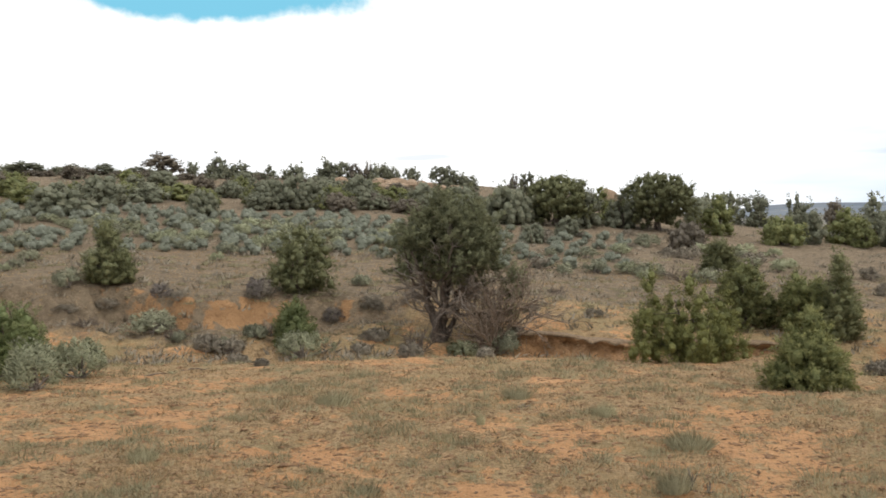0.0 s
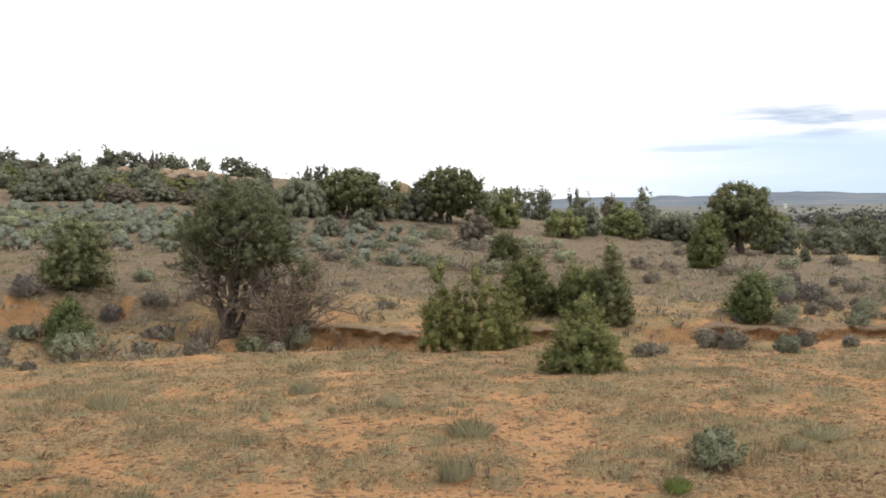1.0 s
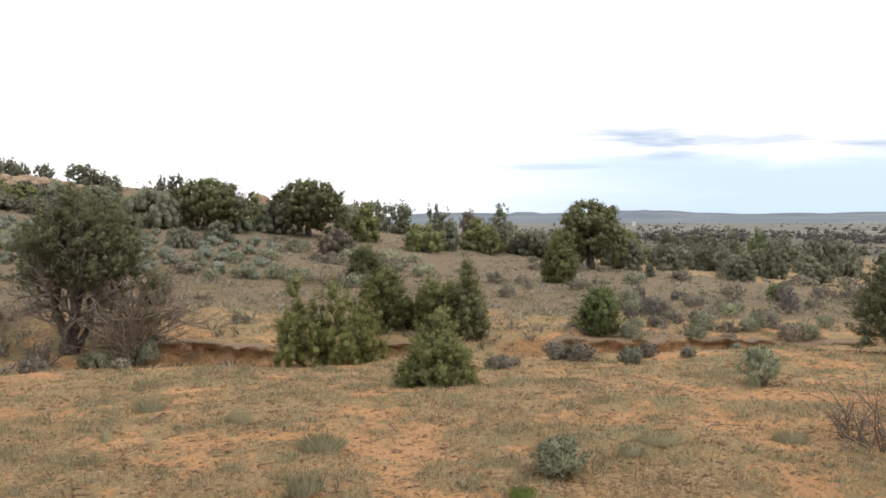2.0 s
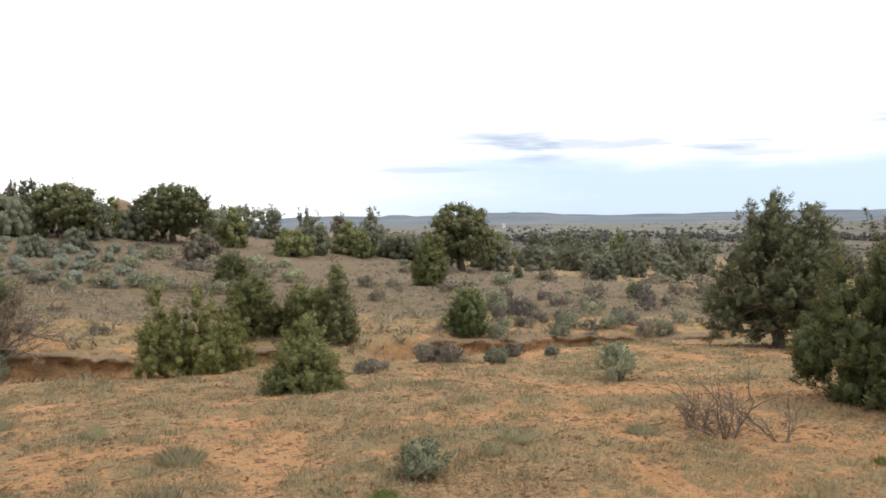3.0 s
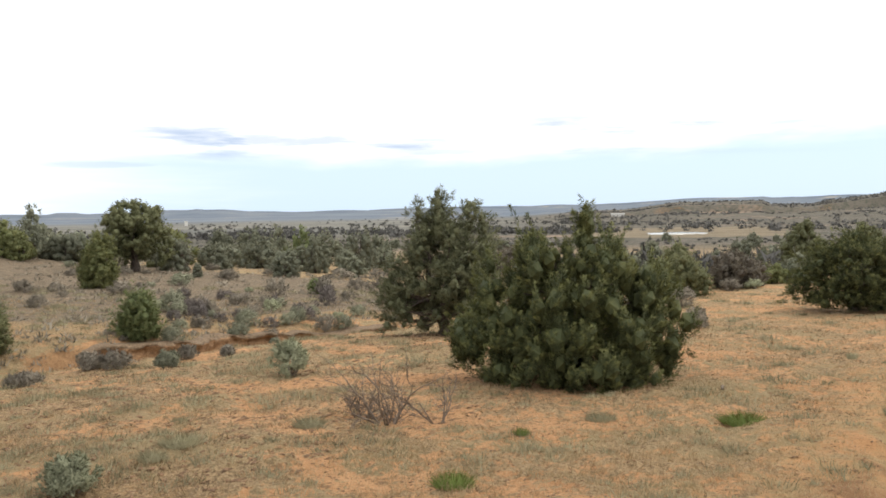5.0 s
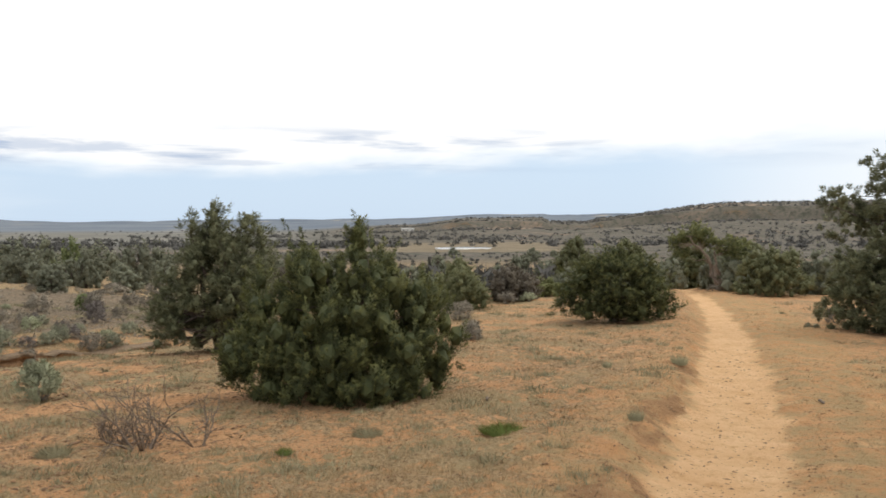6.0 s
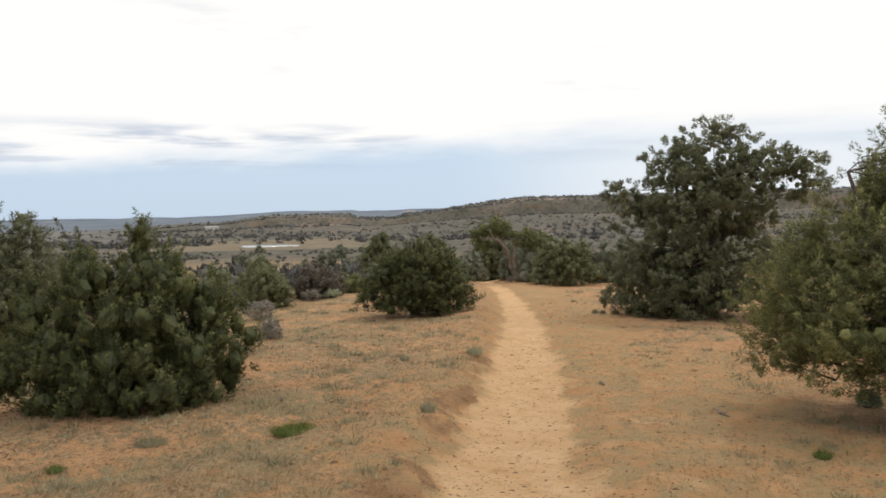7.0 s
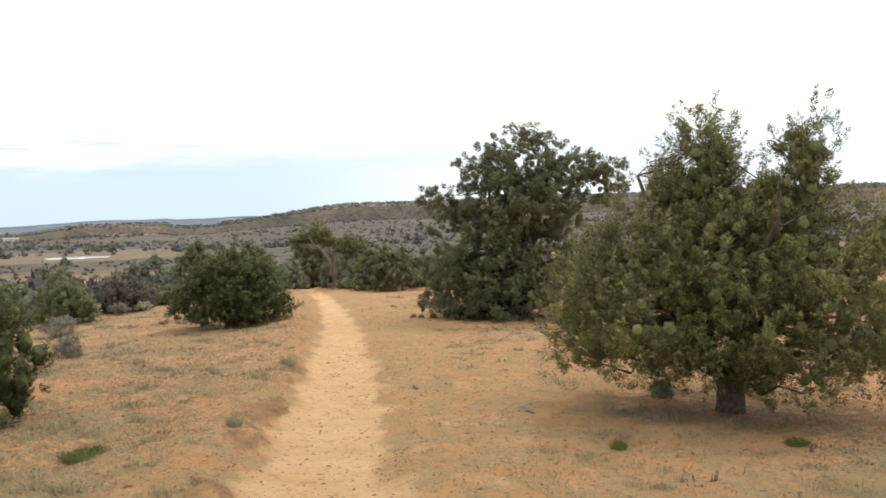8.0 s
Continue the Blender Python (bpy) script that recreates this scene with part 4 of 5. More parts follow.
right = conifer("juniper_tree", [(-0.15, 0, 0.55, 2.22, 1.4, "egg"), (-1.15, 0.0, 0.42, 1.75, 0.6, "egg"), (-0.7, -0.5, 0.5, 1.9, 0.7, "egg"), (0.7, -0.4, 0.4, 1.95, 0.75, "egg"), (1.15, 0.1, 0.4, 1.88, 0.5, "egg"), (-0.14, 0.2, 1.5, 2.84, 0.44, "egg"), (-0.2, 0.1, 1.9, 2.84, 0.4, "egg"), (-0.4, 0.0, 1.7, 2.5, 0.34, "egg"), (0.25, 0.1, 1.5, 2.3, 0.35, "egg"), (-0.14, 0.0, 2.0, 2.86, 0.2, "egg"), (0.72, 0.0, 1.6, 2.82, 0.24, "egg"), (0.72, 0.1, 1.8, 2.8, 0.16, "egg"),
                                 (0.74, 0.1, 1.5, 2.6, 0.2, "egg"), (-0.62, 0, 1.6, 2.42, 0.36, "egg"), (0.45, -0.2, 1.6, 2.35, 0.26, "egg"), (0.1, 0, 0.6, 1.9, 0.9, "egg"), (-0.1, -0.3, 0.48, 1.2, 0.8, "egg"), (1.3, 0, 1.3, 2.0, 0.22, "cone")],
                "olive", 42, leaf=0.028, width=0.0054, leaves=330000, puffs=620, puff=0.1, sprigs=9, size=0.16, fat=0.045, up=0.5, splay=0.3, trunk=0.085, stems=4, across=(-0.31, -0.951), limbs=150, inner=0.42, open_crown=True, heart=0.06, sunk=0.2)
right.location = (9.03, -2.94, float(height(9.03, -2.94)) - 0.03)
inner_rng = np.random.default_rng(18)
for _ in range(16):
    wood = Tubes()
    turn, high = inner_rng.uniform(0, 2 * np.pi), inner_rng.uniform(0.55, 1.7)
    way = (math.cos(turn), math.sin(turn), inner_rng.uniform(-0.2, 0.6))
    twigs(inner_rng, wood, (0.45 * way[0], 0.45 * way[1], high), way, inner_rng.uniform(0.5, 0.85), 0.012, 1, 0.6)
    part("dead_branch", wood.mesh("dead_branch", DEAD), right, "bare pale dead twig")
tagged(right, "spreading olive-green juniper with a thick twisted trunk", "tree")

pinyon = conifer("pinyon_tree", [(-1.0, 0, 0.1, 2.6, 1.05, "egg"), (-0.2, -0.4, 0.2, 2.2, 1.1, "egg"), (0.7, 0.3, 0.3, 2.4, 1.1, "egg"), (-1.2, -0.2, 0.0, 1.5, 0.8, "egg"), (-0.4, -0.5, 0.0, 1.4, 0.9, "egg"), (-1.65, 0, 1.9, 2.95, 0.45, "ball"), (-0.6, 0.2, 2.1, 3.9, 0.8, "ball"), (0.25, 0, 2.6, 4.25, 0.85, "ball"),
                                 (1.2, 0.2, 2.6, 3.75, 0.75, "ball"), (2.0, 0, 2.4, 3.6, 0.5, "ball"), (0.7, -0.4, 1.8, 3.3, 0.8, "ball"), (-0.1, -0.6, 1.6, 3.2, 0.8, "ball")],
                 "needle", 43, leaf=0.06, width=0.011, leaves=165000, puffs=1050, puff=0.06, sprigs=3, size=0.13, fat=0.08, up=0.25, trunk=0.12, stems=4, across=(-0.07, -0.997), limbs=280, inner=0.45, open_crown=True, heart=0.06, sunk=0.25)
pinyon.location = (20.21, -1.52, float(height(20.21, -1.52)) - 0.03)
tagged(pinyon, "tall dark pinyon pine with an open rounded top", "tree")

tree2 = conifer("juniper_tree", [(-0.1, 0, 0.3, 2.3, 0.72, "egg"), (-0.6, 0, 0.12, 1.2, 0.5, "egg"), (-0.1, 0.1, 1.4, 2.62, 0.28, "cone"), (-0.42, 0, 1.3, 2.3, 0.22, "cone"), (0.5, 0.1, 0.5, 2.4, 0.48, "egg"), (0.25, -0.3, 0.4, 1.9, 0.5, "egg"), (-0.75, 0.1, 0.5, 1.3, 0.35, "egg")],
                "needle", 44, leaf=0.06, width=0.0085, leaves=62000, puffs=320, puff=0.09, sprigs=5, size=0.19, fat=0.06, up=0.35, trunk=0.08, stems=3, across=(0.615, -0.788), limbs=90, inner=0.45, open_crown=True, heart=0.06)
tree2.location = (12.33, 9.64, float(height(12.33, 9.64)) - 0.03)
tagged(tree2, "dark juniper with an uneven crown and low dead limbs", "tree")

round_bush = conifer("juniper_tree", [(0, 0, 0.16, 1.58, 1.02, "egg"), (-0.55, 0, 0.2, 1.25, 0.58, "egg"), (0.6, 0, 0.18, 1.3, 0.58, "egg"), (0.05, -0.3, 0.16, 1.62, 0.66, "egg"), (-0.25, 0.1, 0.5, 1.6, 0.5, "egg")],
                     "green", 45, leaf=0.055, width=0.010, leaves=48000, puffs=220, puff=0.10, sprigs=5, size=0.22, fat=0.065, up=0.4, trunk=0.07, stems=4, across=(0.23, -0.973), limbs=40, inner=0.65, heart=0.07, floor=0.14)
round_bush.location = (19.0, 4.52, float(height(19.0, 4.52)) - 0.03)
tagged(round_bush, "round dark green juniper bush beside the footpath", "tree")

# the old tree in the wash: green on top, dead wood below
old = conifer("juniper_tree", [(-0.42, 0, 1.35, 2.6, 0.5, "egg"), (0.1, 0.1, 1.5, 2.88, 0.6, "egg"), (0.55, 0, 1.45, 2.85, 0.55, "egg"), (0.2, -0.3, 1.3, 2.5, 0.6, "egg"), (1.3, 0, 0.6, 1.05, 0.18, "egg"), (1.42, 0.1, 1.15, 1.4, 0.12, "egg"), (0.85, 0, 1.4, 2.3, 0.35, "egg")],
              "needle", 46, leaf=0.065, width=0.0095, leaves=54000, puffs=290, puff=0.1, sprigs=5, size=0.2, fat=0.065, up=0.35, trunk=0.085, stems=6, lean=(0.15, 0), limbs=80, inner=0.5, open_crown=True, splay=0.3, heart=0.05)
OLD = (-0.07, 16.81)
old.location = (*OLD, float(height(*OLD)) - 0.03)
tagged(old, "old juniper with a green crown above dead grey lower branches", "tree")
twig_rng = np.random.default_rng(8)
for s in range(28):
    wood = Tubes()
    side = twig_rng.uniform(-1, 1.25)
    twigs(twig_rng, wood, (0.12 * side, twig_rng.uniform(-0.2, 0.1), twig_rng.uniform(0.45, 1.3)), (side, twig_rng.uniform(-0.5, 0.3), twig_rng.uniform(0.1, 1.0)), twig_rng.uniform(0.5, 0.85), 0.024, 2, 0.6)
    part("dead_branch", wood.mesh("dead_branch", DEAD), old, "bare grey dead branch")

# ---- junipers, shrubs and tufts ----
juniper(-7.33, 19.14, 1.50, 1.17, "cone", "dark")
juniper(-3.14, 18.97, 1.61, 1.59, "egg", "dark")
juniper(-2.91, 16.86, 1.00, 0.87, "egg", "bright")
sagebrush(-2.62, 15.93, 0.56, 1.01, "pale")
sagebrush(0.34, 16.27, 0.36, 0.53, "pale")
sagebrush(1.07, 16.52, 0.53, 0.66, "green")
juniper(3.75, 13.64, 1.58, 1.86, "spires", "yellow")
juniper(5.83, 16.99, 1.45, 1.5, "egg", "yellowdark")
juniper(6.77, 16.47, 1.3, 1.25, "egg", "yellowdark")
juniper(7.18, 15.92, 1.64, 0.82, "cone", "dark")
juniper(4.07, 9.79, 0.99, 1.05, "cone", "yellowdark")
juniper(8.09, 25.81, 1.13, 1.10, "egg", "dark")
juniper(-5.71, 11.48, 1.28, 1.00, "egg", "bright")
sagebrush(-4.92, 10.43, 0.66, 0.84, "pale")
sagebrush(-4.95, 11.77, 0.65, 0.70, "pale")
sagebrush(-5.89, 17.57, 0.61, 0.95, "green")
sagebrush(-4.38, 15.97, 0.37, 0.47, "grey")
sagebrush(-3.89, 15.95, 0.29, 0.43, "grey")
sagebrush(-7.21, 18.70, 0.27, 0.51, "grey")
sagebrush(-3.83, 18.24, 0.42, 0.56, "grey")
sagebrush(-2.35, 18.36, 0.30, 0.36, "grey")
sagebrush(-7.82, 18.15, 0.22, 0.52, "grey")
sagebrush(-1.57, 18.47, 0.31, 0.48, "grey")
juniper(21.19, 34.01, 3.22, 3.29, "oak", "dark")
far_juniper(19.06, 32.94, 1.09, 1.75, "egg", "grey")
far_juniper(23.60, 34.84, 1.94, 1.89, "egg", "dark")
juniper(9.83, 15.33, 1.12, 0.90, "egg", "bright")
far_juniper(19.93, 40.84, 2.12, 1.90, "egg", "dark")
far_juniper(22.74, 41.37, 2.04, 2.41, "egg", "dark")
far_juniper(72.29, 96.85, 3.11, 3.73, "egg", "dark")
far_juniper(78.28, 99.98, 2.45, 2.94, "egg", "dark")
far_juniper(34.85, 42.58, 1.84, 2.61, "egg", "dark")
far_juniper(25.49, 29.19, 1.49, 1.54, "egg", "dark")
far_juniper(19.49, 20.81, 0.65, 0.69, "egg", "bright")
far_juniper(27.62, 27.40, 1.38, 1.58, "egg", "dark")
far_juniper(54.59, 51.67, 2.38, 4.00, "egg", "dark")
far_juniper(21.13, 29.47, 0.75, 0.56, "egg", "dark")
far_juniper(19.50, 28.27, 0.44, 0.40, "egg", "dark")
far_juniper(58.96, 61.36, 2.17, 3.26, "egg", "dark")
sagebrush(12.72, 17.81, 0.53, 0.42, "purple")
sagebrush(13.10, 17.46, 0.48, 0.36, "grey")
sagebrush(17.52, 20.34, 0.62, 0.66, "grey")
sagebrush(10.25, 14.87, 0.46, 0.44, "green")
sagebrush(12.00, 15.02, 0.48, 0.52, "green")
sagebrush(12.63, 14.75, 0.35, 0.41, "grey")
sagebrush(13.92, 15.33, 0.48, 0.45, "green")
sagebrush(13.94, 14.43, 0.42, 0.54, "grey")
sagebrush(14.32, 14.22, 0.41, 0.45, "green")
sagebrush(7.13, 12.25, 0.31, 0.43, "grey")
sagebrush(7.33, 11.88, 0.32, 0.43, "grey")
sagebrush(5.62, 11.21, 0.24, 0.46, "grey")
sagebrush(7.26, 10.42, 0.28, 0.29, "green")
sagebrush(11.62, 15.98, 0.32, 0.30, "grey")
sagebrush(15.30, 19.43, 0.37, 0.43, "grey")
sagebrush(15.06, 17.66, 0.41, 0.43, "pale")
sagebrush(26.07, 26.43, 0.57, 1.04, "grey")
sagebrush(10.74, 21.31, 0.41, 0.48, "grey")
sagebrush(15.79, 20.58, 0.36, 0.50, "purple")
sagebrush(11.45, 16.59, 0.37, 0.34, "purple")
sagebrush(12.55, 16.41, 0.26, 0.35, "purple")
sagebrush(8.92, 11.32, 0.19, 0.22, "grey")
sagebrush(18.68, 18.51, 0.42, 0.46, "grey")
sagebrush(11.95, 14.46, 0.28, 0.34, "purple")
sagebrush(12.62, 16.86, 0.31, 0.30, "green")
sagebrush(22.11, 21.56, 0.55, 0.65, "grey")
sagebrush(16.06, 15.51, 0.38, 0.43, "green")
sagebrush(15.83, 18.54, 0.40, 0.40, "purple")
sagebrush(11.23, 16.03, 0.30, 0.33, "green")
sagebrush(18.53, 19.27, 0.45, 0.62, "purple")
sagebrush(15.31, 16.35, 0.28, 0.34, "green")
sagebrush(13.00, 16.17, 0.41, 0.58, "purple")
sagebrush(16.99, 17.57, 0.55, 0.54, "purple")
sagebrush(15.70, 19.51, 0.34, 0.50, "grey")
sagebrush(8.39, 11.63, 0.26, 0.30, "grey")
sagebrush(12.92, 18.79, 0.65, 0.66, "green")
sagebrush(19.34, 20.31, 0.66, 0.64, "grey")
sagebrush(13.00, 17.78, 0.51, 0.63, "purple")
sagebrush(13.72, 16.72, 0.40, 0.40, "grey")
sagebrush(14.92, 16.44, 0.36, 0.35, "purple")
sagebrush(15.03, 21.45, 0.36, 0.39, "purple")
sagebrush(14.46, 15.65, 0.38, 0.47, "purple")
sagebrush(12.14, 16.68, 0.44, 0.53, "purple")
sagebrush(15.93, 18.41, 0.32, 0.46, "green")
sagebrush(13.16, 15.40, 0.30, 0.39, "purple")
sagebrush(13.16, 19.01, 0.28, 0.38, "purple")
sagebrush(15.39, 18.32, 0.43, 0.43, "grey")
sagebrush(12.41, 17.81, 0.44, 0.42, "green")
sagebrush(12.68, 15.63, 0.49, 0.53, "green")
sagebrush(13.53, 15.20, 0.37, 0.49, "green")
sagebrush(21.75, 20.06, 0.99, 1.06, "grey")
far_juniper(28.42, 42.44, 2.06, 1.70, "egg", "dark")
far_juniper(33.42, 49.92, 2.34, 2.39, "egg", "dark")
far_juniper(21.70, 43.98, 1.12, 2.89, "egg", "dark")
far_juniper(44.46, 44.81, 1.57, 2.25, "egg", "dark")
far_juniper(32.13, 35.81, 1.72, 2.00, "egg", "dark")
far_juniper(33.23, 33.41, 1.49, 1.44, "egg", "dark")
far_juniper(21.62, 40.66, 1.69, 2.58, "egg", "dark")
far_juniper(27.64, 36.88, 1.04, 1.66, "egg", "dark")
far_juniper(37.96, 37.17, 2.91, 2.49, "egg", "dark")
far_juniper(34.01, 54.30, 1.51, 2.05, "egg", "dark")
far_juniper(39.00, 45.74, 3.04, 2.27, "egg", "dark")
far_juniper(41.99, 48.44, 2.30, 1.93, "egg", "dark")
far_juniper(26.27, 49.52, 0.74, 1.71, "egg", "bright")
far_juniper(34.81, 38.78, 2.85, 2.10, "egg", "bright")
far_juniper(27.95, 54.28, 2.01, 3.60, "egg", "dark")
far_juniper(30.79, 52.73, 1.73, 2.19, "egg", "yellowdark")
far_juniper(30.29, 53.02, 1.99, 2.77, "egg", "dark")
far_juniper(36.08, 38.98, 2.75, 2.75, "egg", "dark")
far_juniper(24.26, 46.05, 0.58, 2.18, "egg", "bright")
far_juniper(40.41, 49.76, 3.08, 3.62, "egg", "dark")
far_juniper(30.01, 32.33, 2.16, 1.52, "egg", "dark")
far_juniper(33.25, 48.84, 2.61, 3.57, "egg", "yellowdark")
far_juniper(36.66, 39.81, 2.25, 2.04, "egg", "bright")
sagebrush(-3.88, 18.26, 0.50, 0.59, "purple")
sagebrush(-2.34, 18.31, 0.35, 0.43, "purple")
sagebrush(-1.33, 16.65, 0.26, 0.54, "grey")
sagebrush(-5.96, 18.40, 0.35, 0.47, "purple")
sagebrush(-5.56, 18.27, 0.26, 0.35, "grey")
sagebrush(-4.02, 15.98, 0.28, 0.62, "grey")
sagebrush(-8.01, 18.64, 0.48, 0.67, "green")
sagebrush(3.34, 24.26, 0.41, 0.47, "green")
sagebrush(-1.91, 20.24, 0.34, 0.52, "green")
sagebrush(-1.51, 18.36, 0.28, 0.47, "grey")
sagebrush(1.80, 18.33, 0.23, 0.47, "grey")
sagebrush(3.05, 18.02, 0.21, 0.42, "grey")
dead_shrub(-7.37, 17.89, 0.30, 0.45)
dead_shrub(-3.50, 17.30, 0.37, 0.23)
dead_shrub(-0.51, 16.16, 0.63, 0.29)
dead_shrub(-5.21, 16.86, 0.34, 0.19)
dead_shrub(2.67, 20.94, 0.26, 0.32)
dead_shrub(6.38, 23.40, 0.72, 0.82)
sagebrush(7.23, 7.84, 0.50, 0.42, "pale")
dead_shrub(5.78, 4.92, 0.7, 0.9, 4, 10, 2, "leafless brown dead shrub with gnarled twisting branches", BRUSHWOOD, (2, 3, 4, 5), 0.62)
dead_shrub(6.11, 4.62, 0.6, 0.5, 6, 5, 2, "leafless brown dead shrub with a few upright twigs", BRUSHWOOD, (2, 3, 4, 5), 0.6)
sagebrush(3.04, 5.08, 0.28, 0.32, "pale")
sagebrush(14.30, 5.82, 0.37, 0.40, "grey")
juniper(41.90, 7.10, 2.68, 2.40, "egg", "dark")
far_juniper(36.53, 1.35, 2.05, 1.87, "egg", "dark")
juniper(39.37, 9.35, 2.30, 2.31, "egg", "dark")
juniper(42.27, 4.66, 2.45, 2.64, "egg", "dark")
juniper(34.43, 2.73, 1.91, 2.87, "egg", "dark")
far_juniper(41.70, 8.14, 1.62, 1.88, "egg", "dark")
juniper(42.65, 12.49, 3.33, 2.38, "egg", "dark")
far_juniper(26.70, 9.69, 1.19, 2.02, "egg", "grey")
juniper(25.54, 11.24, 1.69, 1.66, "egg", "dark")
far_juniper(66.10, 24.26, 2.02, 1.35, "egg", "dark")
sagebrush(25.78, 8.97, 0.35, 0.52, "pale")
sagebrush(25.12, 9.45, 0.41, 0.61, "grey")
juniper(22.93, 9.85, 1.38, 1.63, "egg", "dark")
juniper(26.26, 9.64, 1.18, 1.53, "egg", "grey")
far_juniper(35.91, 6.66, 1.49, 1.48, "egg", "dark")
far_juniper(39.15, 5.60, 1.92, 1.50, "egg", "dark")
far_juniper(36.55, 1.73, 1.47, 1.60, "egg", "dark")
juniper(40.77, 12.10, 3.46, 2.34, "egg", "dark")
far_juniper(39.64, 8.70, 1.80, 2.12, "egg", "dark")
far_juniper(43.14, 11.14, 2.07, 1.65, "egg", "grey")
dead_shrub(5.83, 5.24, 0.4, 0.55, 31, 12, 2, "small grey-brown dead bush of fine twigs", BRUSHWOOD, thick=0.5)
sagebrush(19.17, 8.30, 0.53, 0.72, "grey")
sagebrush(21.60, 0.28, 0.40, 0.48, "grey")
sagebrush(20.10, 0.76, 0.15, 0.15, "green")
sagebrush(20.39, 0.62, 0.13, 0.15, "green")
sagebrush(9.68, -2.46, 0.16, 0.20, "green")
juniper(14.65, 25.46, 1.90, 1.33, "egg", "yellowdark")
far_juniper(24.48, 35.92, 1.75, 1.66, "egg", "grey")
far_juniper(22.91, 43.30, 1.09, 1.24, "egg", "yellowdark")
far_juniper(18.58, 38.86, 1.51, 1.37, "egg", "yellowdark")
far_juniper(56.08, 20.65, 2.29, 2.10, "egg", "dark")
far_juniper(57.07, 18.47, 2.36, 3.40, "egg", "dark")
far_juniper(29.21, 9.63, 0.95, 1.45, "egg", "yellowdark")
far_juniper(45.93, 7.74, 1.10, 2.66, "egg", "yellowdark")
sagebrush(36.53, 5.17, 0.32, 0.56, "grey")
tuft(1.37, 5.29, 0.17, 0.24, "mat")
dead_shrub(1.51, 5.32, 0.2, 0.08, 12, 2, 1, "short dark dead stub standing in the sand")
tuft(4.62, 3.28, 0.13, 0.31, "green")
tuft(5.95, 3.66, 0.07, 0.15, "green")
tuft(2.62, 4.78, 0.11, 0.19, "green")
tuft(7.36, 2.44, 0.12, 0.45, "green")
tuft(7.36, -1.64, 0.10, 0.15, "green")
tuft(7.38, -2.98, 0.09, 0.20, "green")
tuft(-1.15, 8.85, 0.25, 0.41, "mat")
tuft(4.06, 5.41, 0.12, 0.33, "mat")
tuft(3.71, 5.22, 0.10, 0.23, "mat")
tuft(1.77, 6.37, 0.17, 0.40, "mat")
tuft(1.39, 7.70, 0.17, 0.25, "mat")
tuft(0.72, 9.01, 0.18, 0.35, "mat")
tuft(0.28, 7.36, 0.14, 0.09, "mat")
tuft(-2.10, 6.00, 0.14, 0.23, "mat")
tuft(-0.54, 5.36, 0.12, 0.28, "mat")
tuft(5.27, 5.33, 0.13, 0.32, "mat")
tuft(6.90, 3.49, 0.11, 0.29, "mat")
tuft(11.58, 2.69, 0.14, 0.14, "mat")
tuft(12.26, 1.90, 0.19, 0.25, "mat")
tuft(8.10, 1.49, 0.14, 0.16, "mat")
dead_shrub(6.38, -2.0, 0.1, 0.3, 21, 5, 1, "low dark dead tuft lying on the sand")
dead_shrub(7.2, -3.08, 0.12, 0.22, 22, 5, 1, "low dark dead tuft beside green grass")
stick(8.84, -1.06, 0.26)
stick(-4.17, 12.26, 0.48)
stick(-3.65, 12.68, 0.41)
stick(0.71, 8.24, 0.14)
stick(8.68, 3.14, 0.16)
stick(10.50, 0.10, 0.18)
stick(9.81, -3.89, 0.15)

# the hill to the north: trees in front of its brow, and along it
far_juniper(-24.36, 51.53, 0.81, 2.58, "oak", "dark")
far_juniper(-25.03, 51.21, 0.74, 1.28, "egg", "dark")
far_juniper(-23.73, 51.82, 0.84, 0.95, "egg", "dark")
far_juniper(-22.85, 52.22, 0.60, 1.21, "egg", "dark")
far_juniper(-22.23, 52.49, 0.71, 2.32, "egg", "dark")
far_juniper(-21.27, 52.88, 0.53, 1.93, "egg", "grey")
far_juniper(-20.45, 53.21, 0.83, 1.64, "oak", "dark")
far_juniper(-18.73, 53.84, 0.72, 1.55, "oak", "dark")
far_juniper(-17.23, 54.33, 1.66, 3.03, "oak", "grey")
far_juniper(-15.52, 54.85, 1.24, 1.00, "oak", "dark")
far_juniper(-14.04, 55.24, 1.48, 2.23, "egg", "dark")
far_juniper(-12.73, 55.56, 1.25, 2.14, "egg", "dark")
far_juniper(-10.92, 55.94, 1.10, 1.18, "egg", "dark")
far_juniper(-9.45, 56.21, 1.29, 1.84, "egg", "dark")
far_juniper(-7.33, 56.53, 1.65, 2.29, "egg", "dark")
far_juniper(-6.51, 56.63, 1.66, 1.64, "oak", "dark")
far_juniper(-5.61, 56.72, 1.53, 1.64, "egg", "grey")
far_juniper(-4.82, 56.80, 1.71, 0.82, "egg", "grey")
far_juniper(-3.99, 56.86, 1.58, 1.97, "egg", "dark")
far_juniper(-3.12, 56.91, 1.46, 0.88, "oak", "dark")
far_juniper(-1.99, 56.97, 1.43, 1.37, "oak", "dark")
far_juniper(0.08, 57.00, 1.70, 2.09, "oak", "dark")
far_juniper(1.07, 56.99, 1.24, 1.76, "egg", "dark")
far_juniper(1.94, 56.97, 1.10, 1.21, "egg", "dark")
far_juniper(4.56, 56.82, 1.47, 0.82, "egg", "grey")
far_juniper(5.35, 56.75, 1.54, 1.42, "oak", "dark")
far_juniper(6.97, 56.57, 1.26, 1.85, "oak", "dark")
far_juniper(-13.44, 31.04, 1.39, 3.02, "egg", "dark")
far_juniper(-15.61, 33.59, 1.12, 2.42, "egg", "yellowdark")
far_juniper(-17.59, 36.14, 1.06, 2.27, "egg", "yellowdark")
